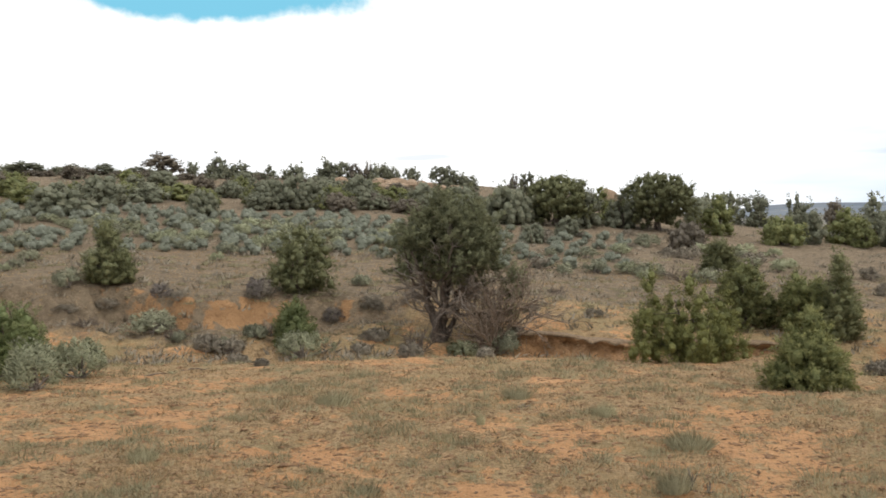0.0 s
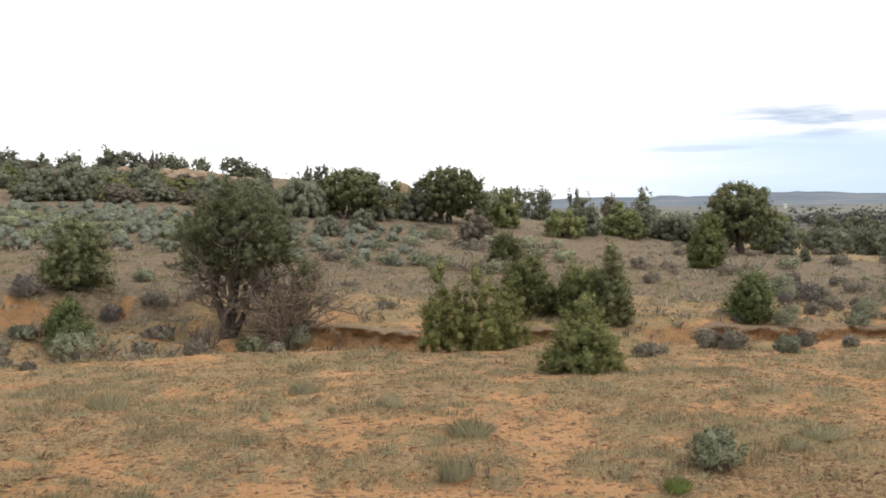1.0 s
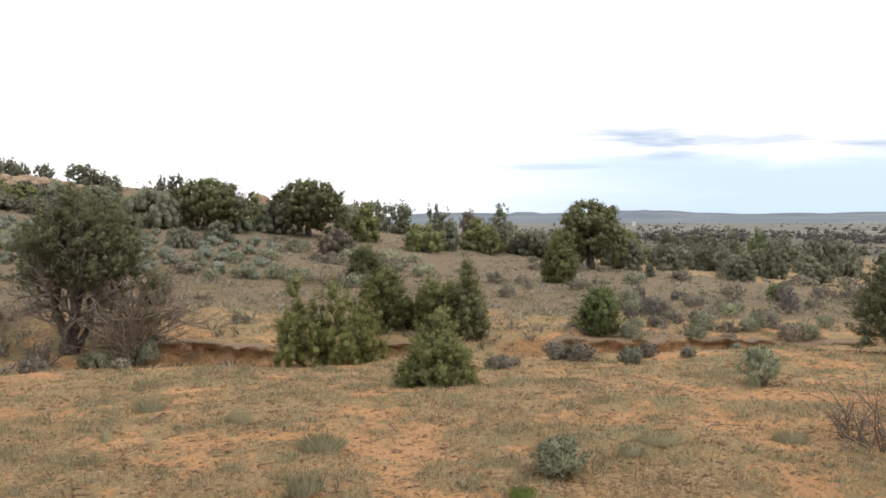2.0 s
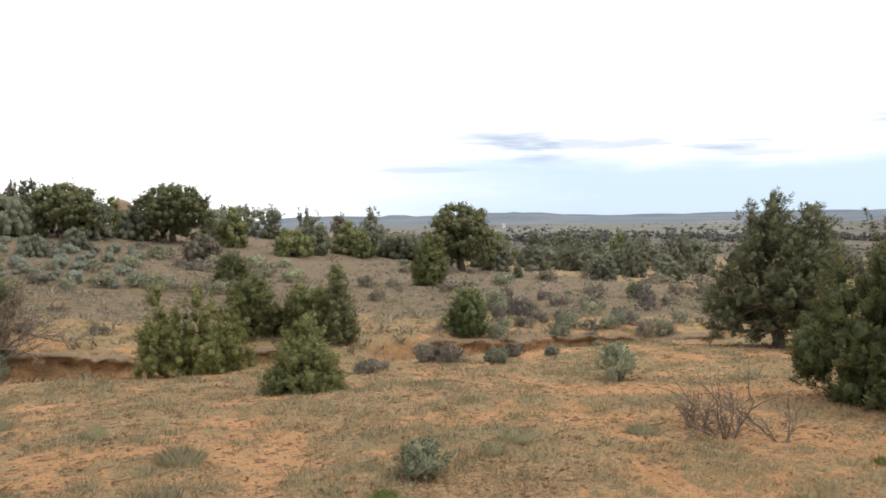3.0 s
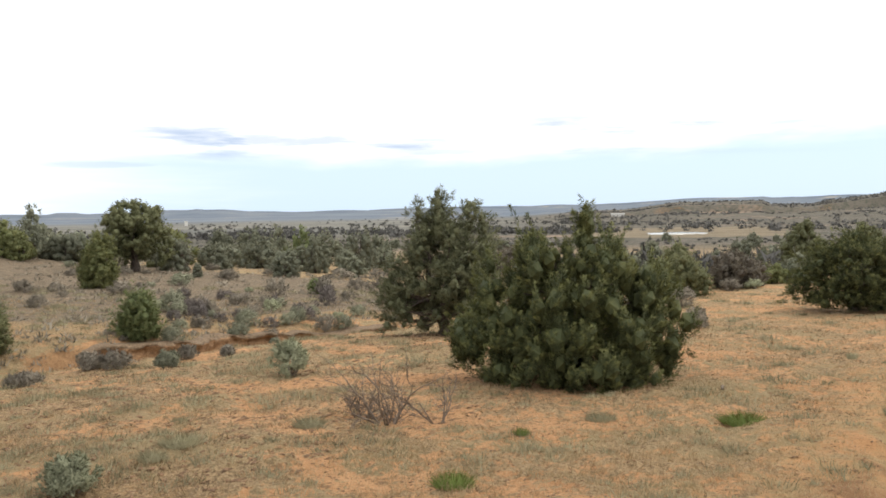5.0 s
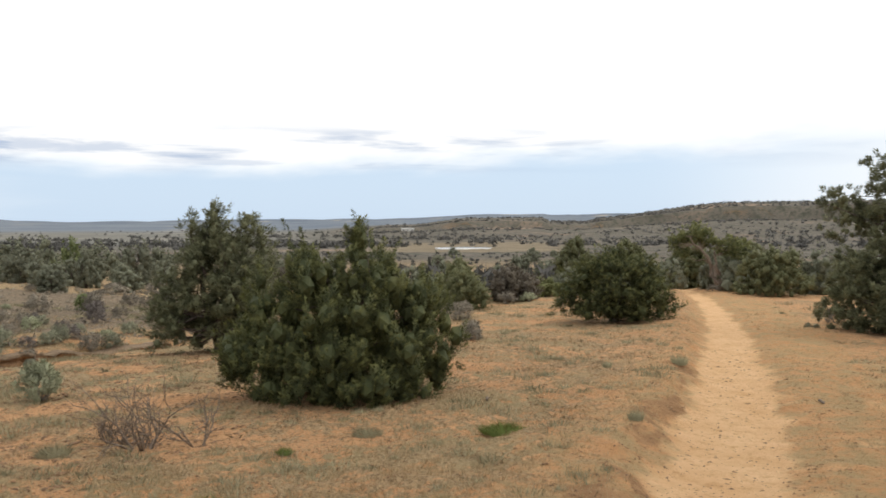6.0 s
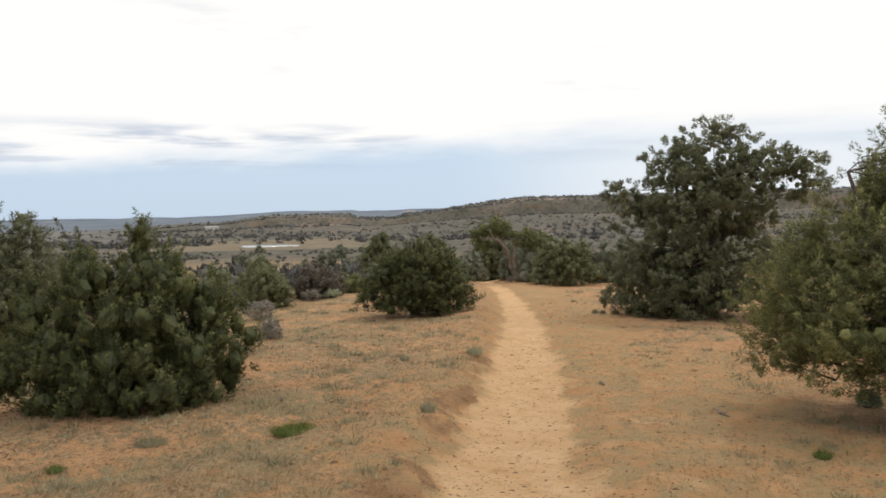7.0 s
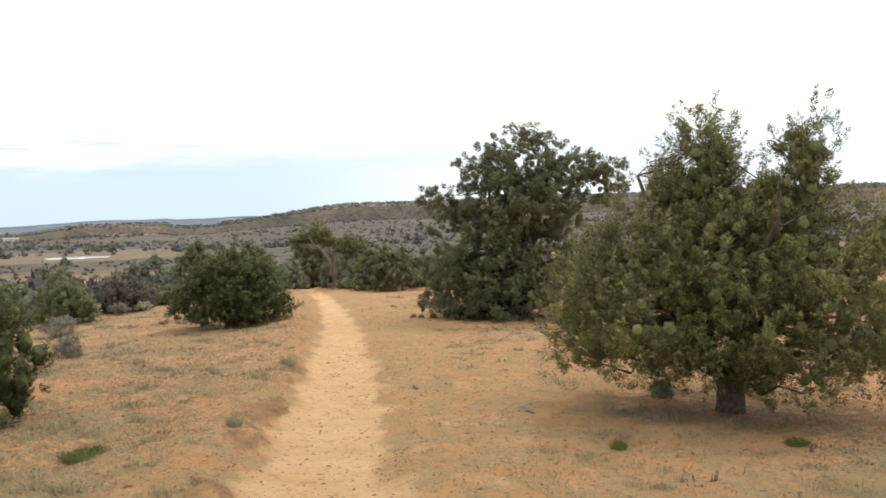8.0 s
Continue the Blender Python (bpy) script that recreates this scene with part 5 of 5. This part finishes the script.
far_juniper(-13.37, 34.50, 1.59, 2.61, "egg", "dark")
far_juniper(-13.16, 32.34, 0.61, 1.22, "egg", "grey")
far_juniper(-13.61, 37.49, 1.06, 1.82, "egg", "yellowdark")
far_juniper(-12.40, 37.03, 1.02, 2.20, "egg", "dark")
far_juniper(-11.59, 39.13, 0.92, 2.81, "egg", "yellowdark")
far_juniper(-8.95, 32.68, 1.25, 1.53, "egg", "dark")
far_juniper(-10.30, 41.86, 0.71, 1.66, "egg", "grey")
far_juniper(-14.21, 44.48, 1.07, 2.24, "egg", "dark")
far_juniper(-12.32, 45.39, 0.95, 1.39, "egg", "grey")
far_juniper(-10.62, 46.90, 1.09, 1.85, "egg", "dark")
far_juniper(-7.57, 38.21, 1.51, 2.34, "egg", "dark")
far_juniper(-6.21, 38.11, 1.78, 2.54, "egg", "dark")
far_juniper(-5.20, 40.16, 1.14, 1.59, "egg", "yellowdark")
far_juniper(-4.09, 42.05, 1.66, 2.50, "egg", "dark")
far_juniper(-2.30, 42.87, 1.07, 2.39, "egg", "yellowdark")
far_juniper(-1.01, 40.52, 1.60, 2.70, "egg", "dark")
far_juniper(0.81, 40.56, 1.60, 2.70, "egg", "dark")
far_juniper(1.77, 38.40, 1.37, 1.80, "egg", "dark")
far_juniper(2.75, 37.57, 2.03, 2.50, "egg", "dark")
juniper(4.89, 37.92, 2.30, 3.14, "oak", "dark")
far_juniper(5.98, 38.18, 2.46, 2.20, "egg", "dark")
far_juniper(3.24, 31.50, 0.90, 1.08, "egg", "dark")
far_juniper(4.80, 34.23, 0.95, 1.29, "egg", "dark")
far_juniper(7.36, 40.93, 2.01, 1.99, "egg", "yellowdark")
far_juniper(8.03, 39.33, 1.90, 1.91, "egg", "dark")
juniper(9.60, 39.26, 2.67, 3.68, "oak", "dark")
far_juniper(8.95, 32.31, 1.44, 1.75, "egg", "grey")
far_juniper(12.88, 44.19, 1.82, 2.15, "egg", "dark")
far_juniper(12.37, 39.65, 2.14, 1.86, "egg", "yellowdark")
far_juniper(17.09, 56.43, 2.02, 1.02, "oak", "dark")
far_juniper(16.79, 51.74, 2.15, 1.68, "oak", "dark")
far_juniper(17.57, 49.62, 2.26, 2.23, "egg", "dark")
far_juniper(14.48, 37.52, 1.67, 2.23, "egg", "yellowdark")
far_juniper(16.05, 38.81, 2.13, 2.03, "egg", "dark")
far_juniper(19.90, 49.49, 2.45, 1.43, "egg", "dark")
far_juniper(21.06, 47.10, 2.24, 1.70, "oak", "grey")
far_juniper(18.52, 40.27, 2.05, 2.32, "egg", "yellowdark")
far_juniper(22.23, 45.31, 2.85, 2.20, "egg", "dark")
far_juniper(2.70, 41.57, 1.38, 1.50, "egg", "grey")
far_juniper(-3.62, 45.72, 0.85, 1.64, "egg", "yellowdark")
far_juniper(10.24, 46.06, 1.30, 1.82, "egg", "dark")

gnarled = conifer("juniper_tree", [(-1.75, 0, 1.75, 2.3, 0.42, "ball"), (-1.2, 0.1, 1.95, 2.62, 0.5, "ball"), (-0.65, 0.2, 1.8, 2.4, 0.4, "ball"), (0.1, 0, 1.6, 2.15, 0.4, "ball"), (0.65, -0.1, 1.4, 2.0, 0.42, "ball"), (-1.6, -0.1, 1.35, 1.7, 0.2, "ball")],
                  "yellowdark", 48, leaf=0.08, width=0.018, leaves=14000, puffs=105, puff=0.1, sprigs=5, size=0.18, fat=0.065, up=0.25, trunk=0.125, stems=3, across=(-0.05, -0.999), lean=(-0.1, 0.75), limbs=60, inner=0.3, bark=BRUSHWOOD, open_crown=True, splay=0.24)
gnarled.location = (37.6, 5.0, float(height(37.6, 5.0)) - 0.03)
tagged(gnarled, "gnarled half-bare juniper with a thick leaning brown trunk", "tree")

dead_shrub(0.85, 16.5, 2.25, 1.5, 9, 20, 2, "tangled bare brown-grey dead bush beside the old juniper", BRUSHWOOD)

# ---- sagebrush on the slope, and trees farther off ----
scatter = random.Random(21)
made = 0
while made < 110:
    a, r = radians(scatter.uniform(-29, 1)), scatter.uniform(25.5, 32) if scatter.random() < 0.8 else scatter.uniform(21, 27)
    x, y = r * math.sin(a), r * math.cos(a)
    if float(wobble(x, y, 5, 9)) < -0.3 and r < 30 or float(wobble(x, y, 2.4, 4)) < -0.6:
        continue
    size = scatter.uniform(0.36, 0.75)
    sagebrush(x, y, size * scatter.uniform(0.5, 0.75), size, scatter.choice(("pale", "pale", "pale", "green")), "sagebrush on the slope")
    made += 1
for _ in range(38):
    a, r = radians(scatter.uniform(5, 22)), scatter.uniform(24, 37)
    size = scatter.uniform(0.4, 0.95)
    sagebrush(r * math.sin(a), r * math.cos(a), size * 0.6, size, scatter.choice(("pale", "green", "grey")), "sagebrush on the slope")
for _ in range(28):
    a, r = radians(scatter.uniform(24, 52)), scatter.uniform(20, 44)
    size = scatter.uniform(0.3, 0.8)
    sagebrush(r * math.sin(a), r * math.cos(a), size * 0.65, size, scatter.choice(("green", "grey", "grey", "pale")), "shrubs beyond the wash")
for _ in range(28):
    x = scatter.uniform(-9, 18)
    y = float(gully_line(x)) + scatter.gauss(1.2, 1.5)
    size = scatter.uniform(0.15, 0.45)
    sagebrush(x, y, size * scatter.uniform(0.5, 0.8), size, scatter.choice(("grey", "grey", "green")), "dry shrubs along the wash")


for _ in range(38):
    a, r = radians(scatter.uniform(31, 76)), 46 + 110 * scatter.random() ** 1.5
    size = scatter.uniform(1.3, 2.8)
    far_juniper(r * math.sin(a), r * math.cos(a), min(size * scatter.uniform(0.5, 0.8), 1.5 + 0.02 * max(0, 80 - r)), size, "egg", "dark")
for _ in range(14):
    a, r = radians(scatter.uniform(72, 108)), scatter.uniform(40, 70)
    size = scatter.uniform(2.0, 3.2)
    far_juniper(r * math.sin(a), r * math.cos(a), size * scatter.uniform(0.6, 0.85), size, "egg", scatter.choice(("dark", "dark", "olive")))
# smaller trees and brush between those on the hill
for _ in range(46):
    a, r = radians(scatter.uniform(-30, 9)), scatter.uniform(37, 51)
    tall = scatter.uniform(0.7, 1.15) * (1 - 0.2 * step(0.0, 9.0, math.degrees(a)))
    far_juniper(r * math.sin(a), r * math.cos(a), tall, tall * scatter.uniform(1.4, 2.0), "egg", scatter.choice(("dark", "dark", "yellowdark", "yellowdark", "grey")))
for _ in range(40):
    a, r = radians(scatter.uniform(-30, -6)), scatter.uniform(52, 60)
    tall = scatter.uniform(0.35, 0.6)
    far_juniper(r * math.sin(a), r * math.cos(a), tall, tall * scatter.uniform(1.8, 3.0), "egg", scatter.choice(("dark", "grey", "grey")))
# the low trees behind the path, where the land falls to the valley
for _ in range(64):
    a, r = radians(scatter.uniform(52, 84)), scatter.uniform(29, 105)
    x, y = r * math.sin(a), r * math.cos(a)
    if abs(y - float(trail_line(x))) < 2.0:
        continue
    tall = 1.6 - r * math.tan(radians(scatter.uniform(2.0, 3.1))) - float(height(x, y))
    if tall > 0.4:
        far_juniper(x, y, min(tall, 2.6), max(1.2, min(tall, 2.6) * scatter.uniform(0.9, 1.5)), "egg", scatter.choice(("dark", "dark", "dark", "grey")))
for _ in range(10):
    a, r = radians(scatter.uniform(80, 97)), scatter.uniform(34, 50)
    x, y = r * math.sin(a), r * math.cos(a)
    if abs(y - float(trail_line(x))) < 1.6:
        continue
    tall = 1.6 - r * math.tan(radians(scatter.uniform(0.9, 2.0))) - float(height(x, y))
    far_juniper(x, y, tall, tall * scatter.uniform(1.0, 1.5), "egg", "dark")
for i in range(60):
    a, r = radians(scatter.gauss(-3.0, 1.9)), scatter.uniform(52, 57)
    boulder(r * math.sin(a), r * math.cos(a), scatter.uniform(0.4, 1.1), scatter.uniform(0.45, 0.85), i)
boulder(11.12, 58.96, 1.0, 1.25, 81)
boulder(11.72, 58.66, 0.7, 1.0, 82)



def sage_field():
    """The sagebrush higher up the slope, plant beside plant: each a heap of rounded lumps."""
    rng = np.random.default_rng(33)
    spots = []
    for a, r in zip(np.radians(rng.uniform(-31, 12, 3600)), rng.uniform(25.0, 35.0, 3600)):
        q = np.array([r * math.sin(a), r * math.cos(a)])
        if (a > -0.02 and rng.random() < 0.75) or (r < 30 and rng.random() < 0.6) or wobble(q[0], q[1], 4.0, 4) < -0.6:
            continue
        if all(math.hypot(q[0] - s[0], q[1] - s[1]) > 0.6 for s in spots):
            spots.append(q)
    x, y = np.array(spots).T
    n, k, m = len(x), 6, 56
    size = rng.uniform(0.34, 0.66, n)
    turn, out = rng.random((n, k)) * 2 * np.pi, np.sqrt(rng.random((n, k)))
    lump = size[:, None] * rng.uniform(0.2, 0.32, (n, k))
    heart = np.stack([x[:, None] + 0.32 * size[:, None] * out * np.cos(turn), y[:, None] + 0.32 * size[:, None] * out * np.sin(turn),
                      height(x, y)[:, None] + size[:, None] * (0.16 + 0.26 * (1 - out ** 2)) * rng.uniform(0.8, 1.3, (n, k))], -1)
    way = unit(rng.normal(size=(n, k, m, 3)) + [0, 0, 0.35])
    base = heart[:, :, None] + way * lump[:, :, None, None] * rng.uniform(0.75, 1.05, (n, k, m, 1)) * [1, 1, 0.9]
    ahead = unit(np.cross(way, rng.normal(size=way.shape)) + way * 0.35 + [0, 0, 0.3])
    flat = [v.reshape(-1, 3) for v in (base, ahead, way)]
    long = np.repeat(np.full(n * k, 0.036), m)
    v, f = blades(rng, flat[0], flat[1], long, long * 0.42, flat[2])
    mid = np.stack([x, y, height(x, y)], -1)[:, None, None]
    out = unit(way + unit(base - mid)).reshape(-1, 3)
    more, ways, dim = knobs(rng, heart.reshape(-1, 3), lump.ravel() * 0.86, 0.9)
    me = leaf_mesh("sage_field", np.concatenate([v, more]), np.concatenate([out, ways]), SAGE["silver"], np.concatenate([np.repeat(rng.random(n * k), m), dim]))
    return tagged(new("sage_field", me), "silvery sagebrush covering the upper slope", "shrubs", kind="stuff")


sage_field()


def far_woods(name, az, reach, n, seed, sparse, sizes, k, even=False, label="scattered dark junipers across the valley and mesa"):
    """Junipers in the valley and on the mesa, too far and too many to tell apart."""
    rng = np.random.default_rng(seed)
    a = np.radians(rng.uniform(az[0], az[1], n))
    r = rng.uniform(reach[0], reach[1], n) if even else reach[0] * (reach[1] / reach[0]) ** rng.random(n)
    x, y = r * np.sin(a), r * np.cos(a)
    dense = wobble(x, y, 90, 3) + 0.6 * wobble(x, y, 25, 6) + 1.2 * step(690, 800, r) * step(66, 74, np.degrees(a)) - sparse
    keep = (dense > rng.uniform(-0.5, 1.0, n)) & ~((np.abs(np.degrees(a) - 65.5) < 6.5) & (r < 250) & (r > 150))
    x, y, r = x[keep], y[keep], r[keep]
    z = height(x, y)
    n = len(x)
    size = rng.uniform(*sizes, n)
    # nothing here stands above the line of sight to the pond
    size = np.where(r < 215, np.minimum(size, np.maximum(0.3, 1.6 - r * 0.0485 - z)), size)
    ball = unit(rng.normal(size=(n, k, 3))) * rng.uniform(0.3, 1.0, (n, k, 1)) * size[:, None, None]
    ball[..., 2] = np.abs(ball[..., 2]) * 0.9
    base = np.stack([x, y, z], -1)[:, None] + ball
    ahead = unit(rng.normal(size=(n, k, 3)) + [0, 0, 0.4])
    v, f = blades(rng, base.reshape(-1, 3), ahead.reshape(-1, 3), np.repeat(size, k) * 0.75, np.repeat(size, k) * 0.2 * (30 / k) ** 0.5)
    # the woods' greyed leaf colour has the haze painted in
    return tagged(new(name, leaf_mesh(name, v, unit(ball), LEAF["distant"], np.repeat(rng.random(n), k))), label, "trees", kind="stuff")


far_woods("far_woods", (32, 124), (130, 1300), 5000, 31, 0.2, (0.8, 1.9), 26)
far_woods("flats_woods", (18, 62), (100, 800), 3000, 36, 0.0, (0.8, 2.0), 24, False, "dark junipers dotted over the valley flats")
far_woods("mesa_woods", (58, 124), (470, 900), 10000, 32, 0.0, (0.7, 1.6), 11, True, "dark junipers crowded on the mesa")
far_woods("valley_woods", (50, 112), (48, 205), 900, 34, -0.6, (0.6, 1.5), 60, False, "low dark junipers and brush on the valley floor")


def grass_cover():
    """Short dry grass over the near land."""
    rng = np.random.default_rng(51)
    n = 88000
    a, r = np.radians(rng.uniform(-33, 118, n)), 3.3 * (26 / 3.3) ** (rng.random(n) ** 0.85)
    x, y = r * np.sin(a), r * np.cos(a)
    d = y - trail_line(x)
    verge = np.where((x > 4) & (d > 0.8) & (d < 7), 0.2, 0.0)
    keep = (cover_of(x, y) + verge > rng.uniform(0.30, 0.74, n)) & ~((np.abs(d) < 0.6) & (x > -3))
    x, y, r = x[keep], y[keep], r[keep]
    z = height(x, y)
    n, k = len(x), 5
    lush = 0.6 + 0.6 * np.clip(wobble(x, y, 1.1, 8) + 0.3, 0, 1.3)
    base = np.stack([x, y, z - 0.006], -1)[:, None] + np.concatenate([rng.normal(0, 0.025, (n, k, 2)), np.zeros((n, k, 1))], -1)
    ahead = unit(rng.normal(0, 0.55, (n, k, 3)) + [0, 0, 0.9])
    tall = (0.045 * lush)[:, None] * rng.uniform(0.4, 1.3, (n, k)) * (0.85 + 0.02 * r)[:, None]
    wide = np.repeat((0.0018 + 0.00024 * r)[:, None], k, 1)
    v, _ = blades(rng, base.reshape(-1, 3), ahead.reshape(-1, 3), tall.ravel(), wide.ravel())
    out = rng.normal(0, 0.35, (n * k, 3)) + [0, 0, 1]
    ob = new("dry_grass", leaf_mesh("dry_grass", v, out, GRASS["dry"], np.repeat(rng.random(n), k)))
    return tagged(ob, "short dry grey-green grass scattered over the sand", "grass", kind="stuff")


grass_cover()


def mats(name, tone, label, n, seed, reach, low, high, k, tall, broad=1.0):
    """Low bunches of fine stems and leaves, where the soil is covered."""
    rng = np.random.default_rng(seed)
    a, r = np.radians(rng.uniform(-33, 118, n)), 3.3 * (reach / 3.3) ** rng.random(n)
    x, y = r * np.sin(a), r * np.cos(a)
    d = y - trail_line(x)
    keep = (cover_of(x, y) + 0.25 * wobble(x, y, 0.7, seed - 37.0) > rng.uniform(low, high, n)) & ~((d < 0.7) & (d > -1.6) & (x > -3)) & ~((x > 4.5) & (x < 11) & (d < 3.5) & (rng.random(n) < (0.8 if tone == "dead" else 0.2)))
    x, y, r = x[keep], y[keep], r[keep]
    z = height(x, y)
    n = len(x)
    wide = rng.uniform(0.03, 0.11, n) * rng.choice([1.0, 1.0, 1.7], n) * (0.8 + 0.03 * r) * broad
    off = rng.normal(0, 0.5, (n, k, 3)) * wide[:, None, None] * [1, 1, 0]
    off[..., 2] = -0.004
    ahead = unit(off / wide[:, None, None] * 0.75 + rng.normal(0, 0.4, (n, k, 3)) + [0, 0, tall])
    size = (0.018 + 0.3 * wide + 0.0006 * r)[:, None] * rng.uniform(0.5, 1.3, (n, k))
    v, _ = blades(rng, (np.stack([x, y, z], -1)[:, None] + off).reshape(-1, 3), ahead.reshape(-1, 3), size.ravel(), np.repeat(0.0012 + 0.00026 * r, k))
    out = off / wide[:, None, None] * 0.8 + rng.normal(0, 0.2, (n, k, 3)) + [0, 0, 0.8]
    return tagged(new(name, leaf_mesh(name, v, out, GRASS[tone], np.repeat(rng.random(n), k))), label, "plants", kind="stuff")


mats("mat_plants", "mat", "low grey-green bunches of grass on sand", 6800, 52, 30, 0.42, 0.82, 80, 1.3, 1.2)
mats("dead_mats", "dead", "brown dead mats and litter between the grass", 8800, 57, 18, 0.38, 0.70, 30, 0.3)


def clods():
    """Crumbs of soil, bits of bark and pebbles on the near ground."""
    rng = np.random.default_rng(61)
    n = 34000
    a, r = np.radians(rng.uniform(-33, 118, n)), 3.3 * (16 / 3.3) ** rng.random(n)
    x, y = r * np.sin(a), r * np.cos(a)
    z = height(x, y)
    size = rng.uniform(0.006, 0.02, n) * (0.7 + 0.06 * r) * rng.choice([0.6, 1.0, 1.4], n) * np.where((y - trail_line(x) < 4.0) & (x > 2.5), 0.55, 1.0)
    corner = unit(np.array([[1, 0, -0.3], [-0.5, 0.87, -0.3], [-0.5, -0.87, -0.3], [0, 0, 1.0]]))
    v = np.stack([x, y, z + 0.1 * size], -1)[:, None] + corner[None] * size[:, None, None] * rng.uniform(0.5, 1.6, (n, 4, 1)) * np.where(rng.random((n, 1, 1)) < 0.4, [[[2.4, 0.7, 0.45]]], [[[0.9, 1.7, 0.4]]])
    f = (np.arange(n) * 4)[:, None, None] + np.array([[0, 1, 3], [1, 2, 3], [2, 0, 3], [0, 2, 1]])[None]
    ob = new("soil_crumbs", mesh_of("soil_crumbs", v.reshape(-1, 3), f.reshape(-1, 3), CLOD))
    return tagged(ob, "small dark clods, bark bits and pebbles on sand", "gravel", kind="stuff")


clods()


def dry_clumps():
    """Small brown clumps of dead growth on the land beyond the wash."""
    rng = np.random.default_rng(53)
    n = 9500
    a, r = np.radians(rng.uniform(-33, 84, n)), 14 * (70 / 14) ** rng.random(n)
    x, y = r * np.sin(a), r * np.cos(a)
    keep = (y > gully_line(x) - 0.5) & (wobble(x, y, 1.8, 17) > rng.uniform(-0.9, 0.5, n) - 0.8 * step(2, -2, x) * step(22, 17, y))
    x, y, r = x[keep], y[keep], r[keep]
    n, k = len(x), 14
    wide = rng.uniform(0.06, 0.2, n)
    off = rng.normal(0, 0.45, (n, k, 3)) * wide[:, None, None]
    off[..., 2] = np.abs(off[..., 2]) * 0.4
    ahead = unit(off / wide[:, None, None] * 0.8 + rng.normal(0, 0.4, (n, k, 3)) + [0, 0, 0.6])
    size = wide[:, None] * rng.uniform(0.4, 0.9, (n, k))
    v, f = blades(rng, (np.stack([x, y, height(x, y)], -1)[:, None] + off).reshape(-1, 3), ahead.reshape(-1, 3), size.ravel(), (size * 0.16).ravel())
    return tagged(new("dry_clumps", leaf_mesh("dry_clumps", v, unit(unit(off) + [0, 0, 0.5]), SAGE["grey"], np.repeat(rng.random(n), k))), "small brown clumps of dead growth beyond the wash", "plants", kind="stuff")


dry_clumps()

# ---- far buildings and water ----
def box_part(name, size, at, mat, parent, label=""):
    bm = bmesh.new()
    bmesh.ops.create_cube(bm, size=1.0)
    bmesh.ops.scale(bm, vec=size, verts=bm.verts)
    bmesh.ops.translate(bm, vec=at, verts=bm.verts)
    bmesh.ops.bevel(bm, geom=bm.edges[:], offset=min(size) * 0.03, segments=1, affect="EDGES")
    me = bpy.data.meshes.new(name)
    bm.to_mesh(me)
    bm.free()
    me.materials.append(mat)
    return part(name, me, parent, label)


def plain(name, colour, rough=0.8):
    m, nodes, links, bsdf = material(name)
    links.new(mixed(nodes, links, colour, tuple(c * 0.8 for c in colour), noised(nodes, links, 2.0, 0.3, 0.7)), bsdf.inputs["Base Color"])
    bsdf.inputs["Roughness"].default_value = rough
    return m


WALL, ROOF, DARK = plain("white_wall", (0.78, 0.76, 0.72)), plain("pale_roof", (0.85, 0.84, 0.82), 0.4), plain("dark_glass", (0.04, 0.045, 0.05), 0.2)
house = thing("house", 634.7, 337.4, "long low white house far across the valley", "house")
house.rotation_euler = (0, 0, radians(-62))
box_part("wall", (10, 6, 2.4), (0, 0, 1.1), WALL, house)
box_part("roof", (11, 7, 0.9), (0, 0, 2.7), ROOF, house)
for i in range(3):
    box_part("pane", (0.7, 0.06, 0.6), (-3.2 + 3.2 * i, -3.18, 1.3), DARK, box_part("window", (0.9, 0.2, 0.8), (-3.2 + 3.2 * i, -3.05, 1.3), ROOF, house))
tower = thing("tower", 498.1, 725.5, "pale square tower standing far off in the valley", "tower")
tower.rotation_euler = (0, 0, radians(-34))
box_part("wall", (3.0, 3, 4.6), (0, 0, 2.2), WALL, tower)
box_part("roof", (3.3, 3.3, 0.4), (0, 0, 4.6), ROOF, tower)


def pond():
    m, nodes, links, bsdf = material("still_water")
    bsdf.inputs["Base Color"].default_value = (0.5, 0.5, 0.47, 1)
    bsdf.inputs["Roughness"].default_value = 0.08
    bsdf.inputs["Metallic"].default_value = 0.0
    k = np.arange(48) * 2 * np.pi / 48
    c = np.array([194.5, 88.4])
    away = c / np.linalg.norm(c)
    across = np.array([away[1], -away[0]])
    wide, deep = 6.6 * (1 + 0.15 * np.sin(3 * k + 1)), 9.0 * (1 + 0.2 * np.sin(2 * k))
    p = c + np.outer(wide * np.cos(k), across) + np.outer(deep * np.sin(k), away)
    level = float(height(p[:, 0], p[:, 1], False).max()) + 0.12
    verts = np.column_stack([p, np.full(48, level)])
    low = verts - [0, 0, 1.2]
    v = np.concatenate([verts, low, [[*c, level]]])
    i = np.arange(48)
    j = np.roll(i, -1)
    f = np.concatenate([np.stack([i, j, np.full(48, 96)], -1), np.stack([i, i + 48, j], -1), np.stack([j, i + 48, j + 48], -1)])
    return tagged(new("water", mesh_of("water", v, f, m)), "small bright pond on the valley floor", "pond", kind="structure")


pond()
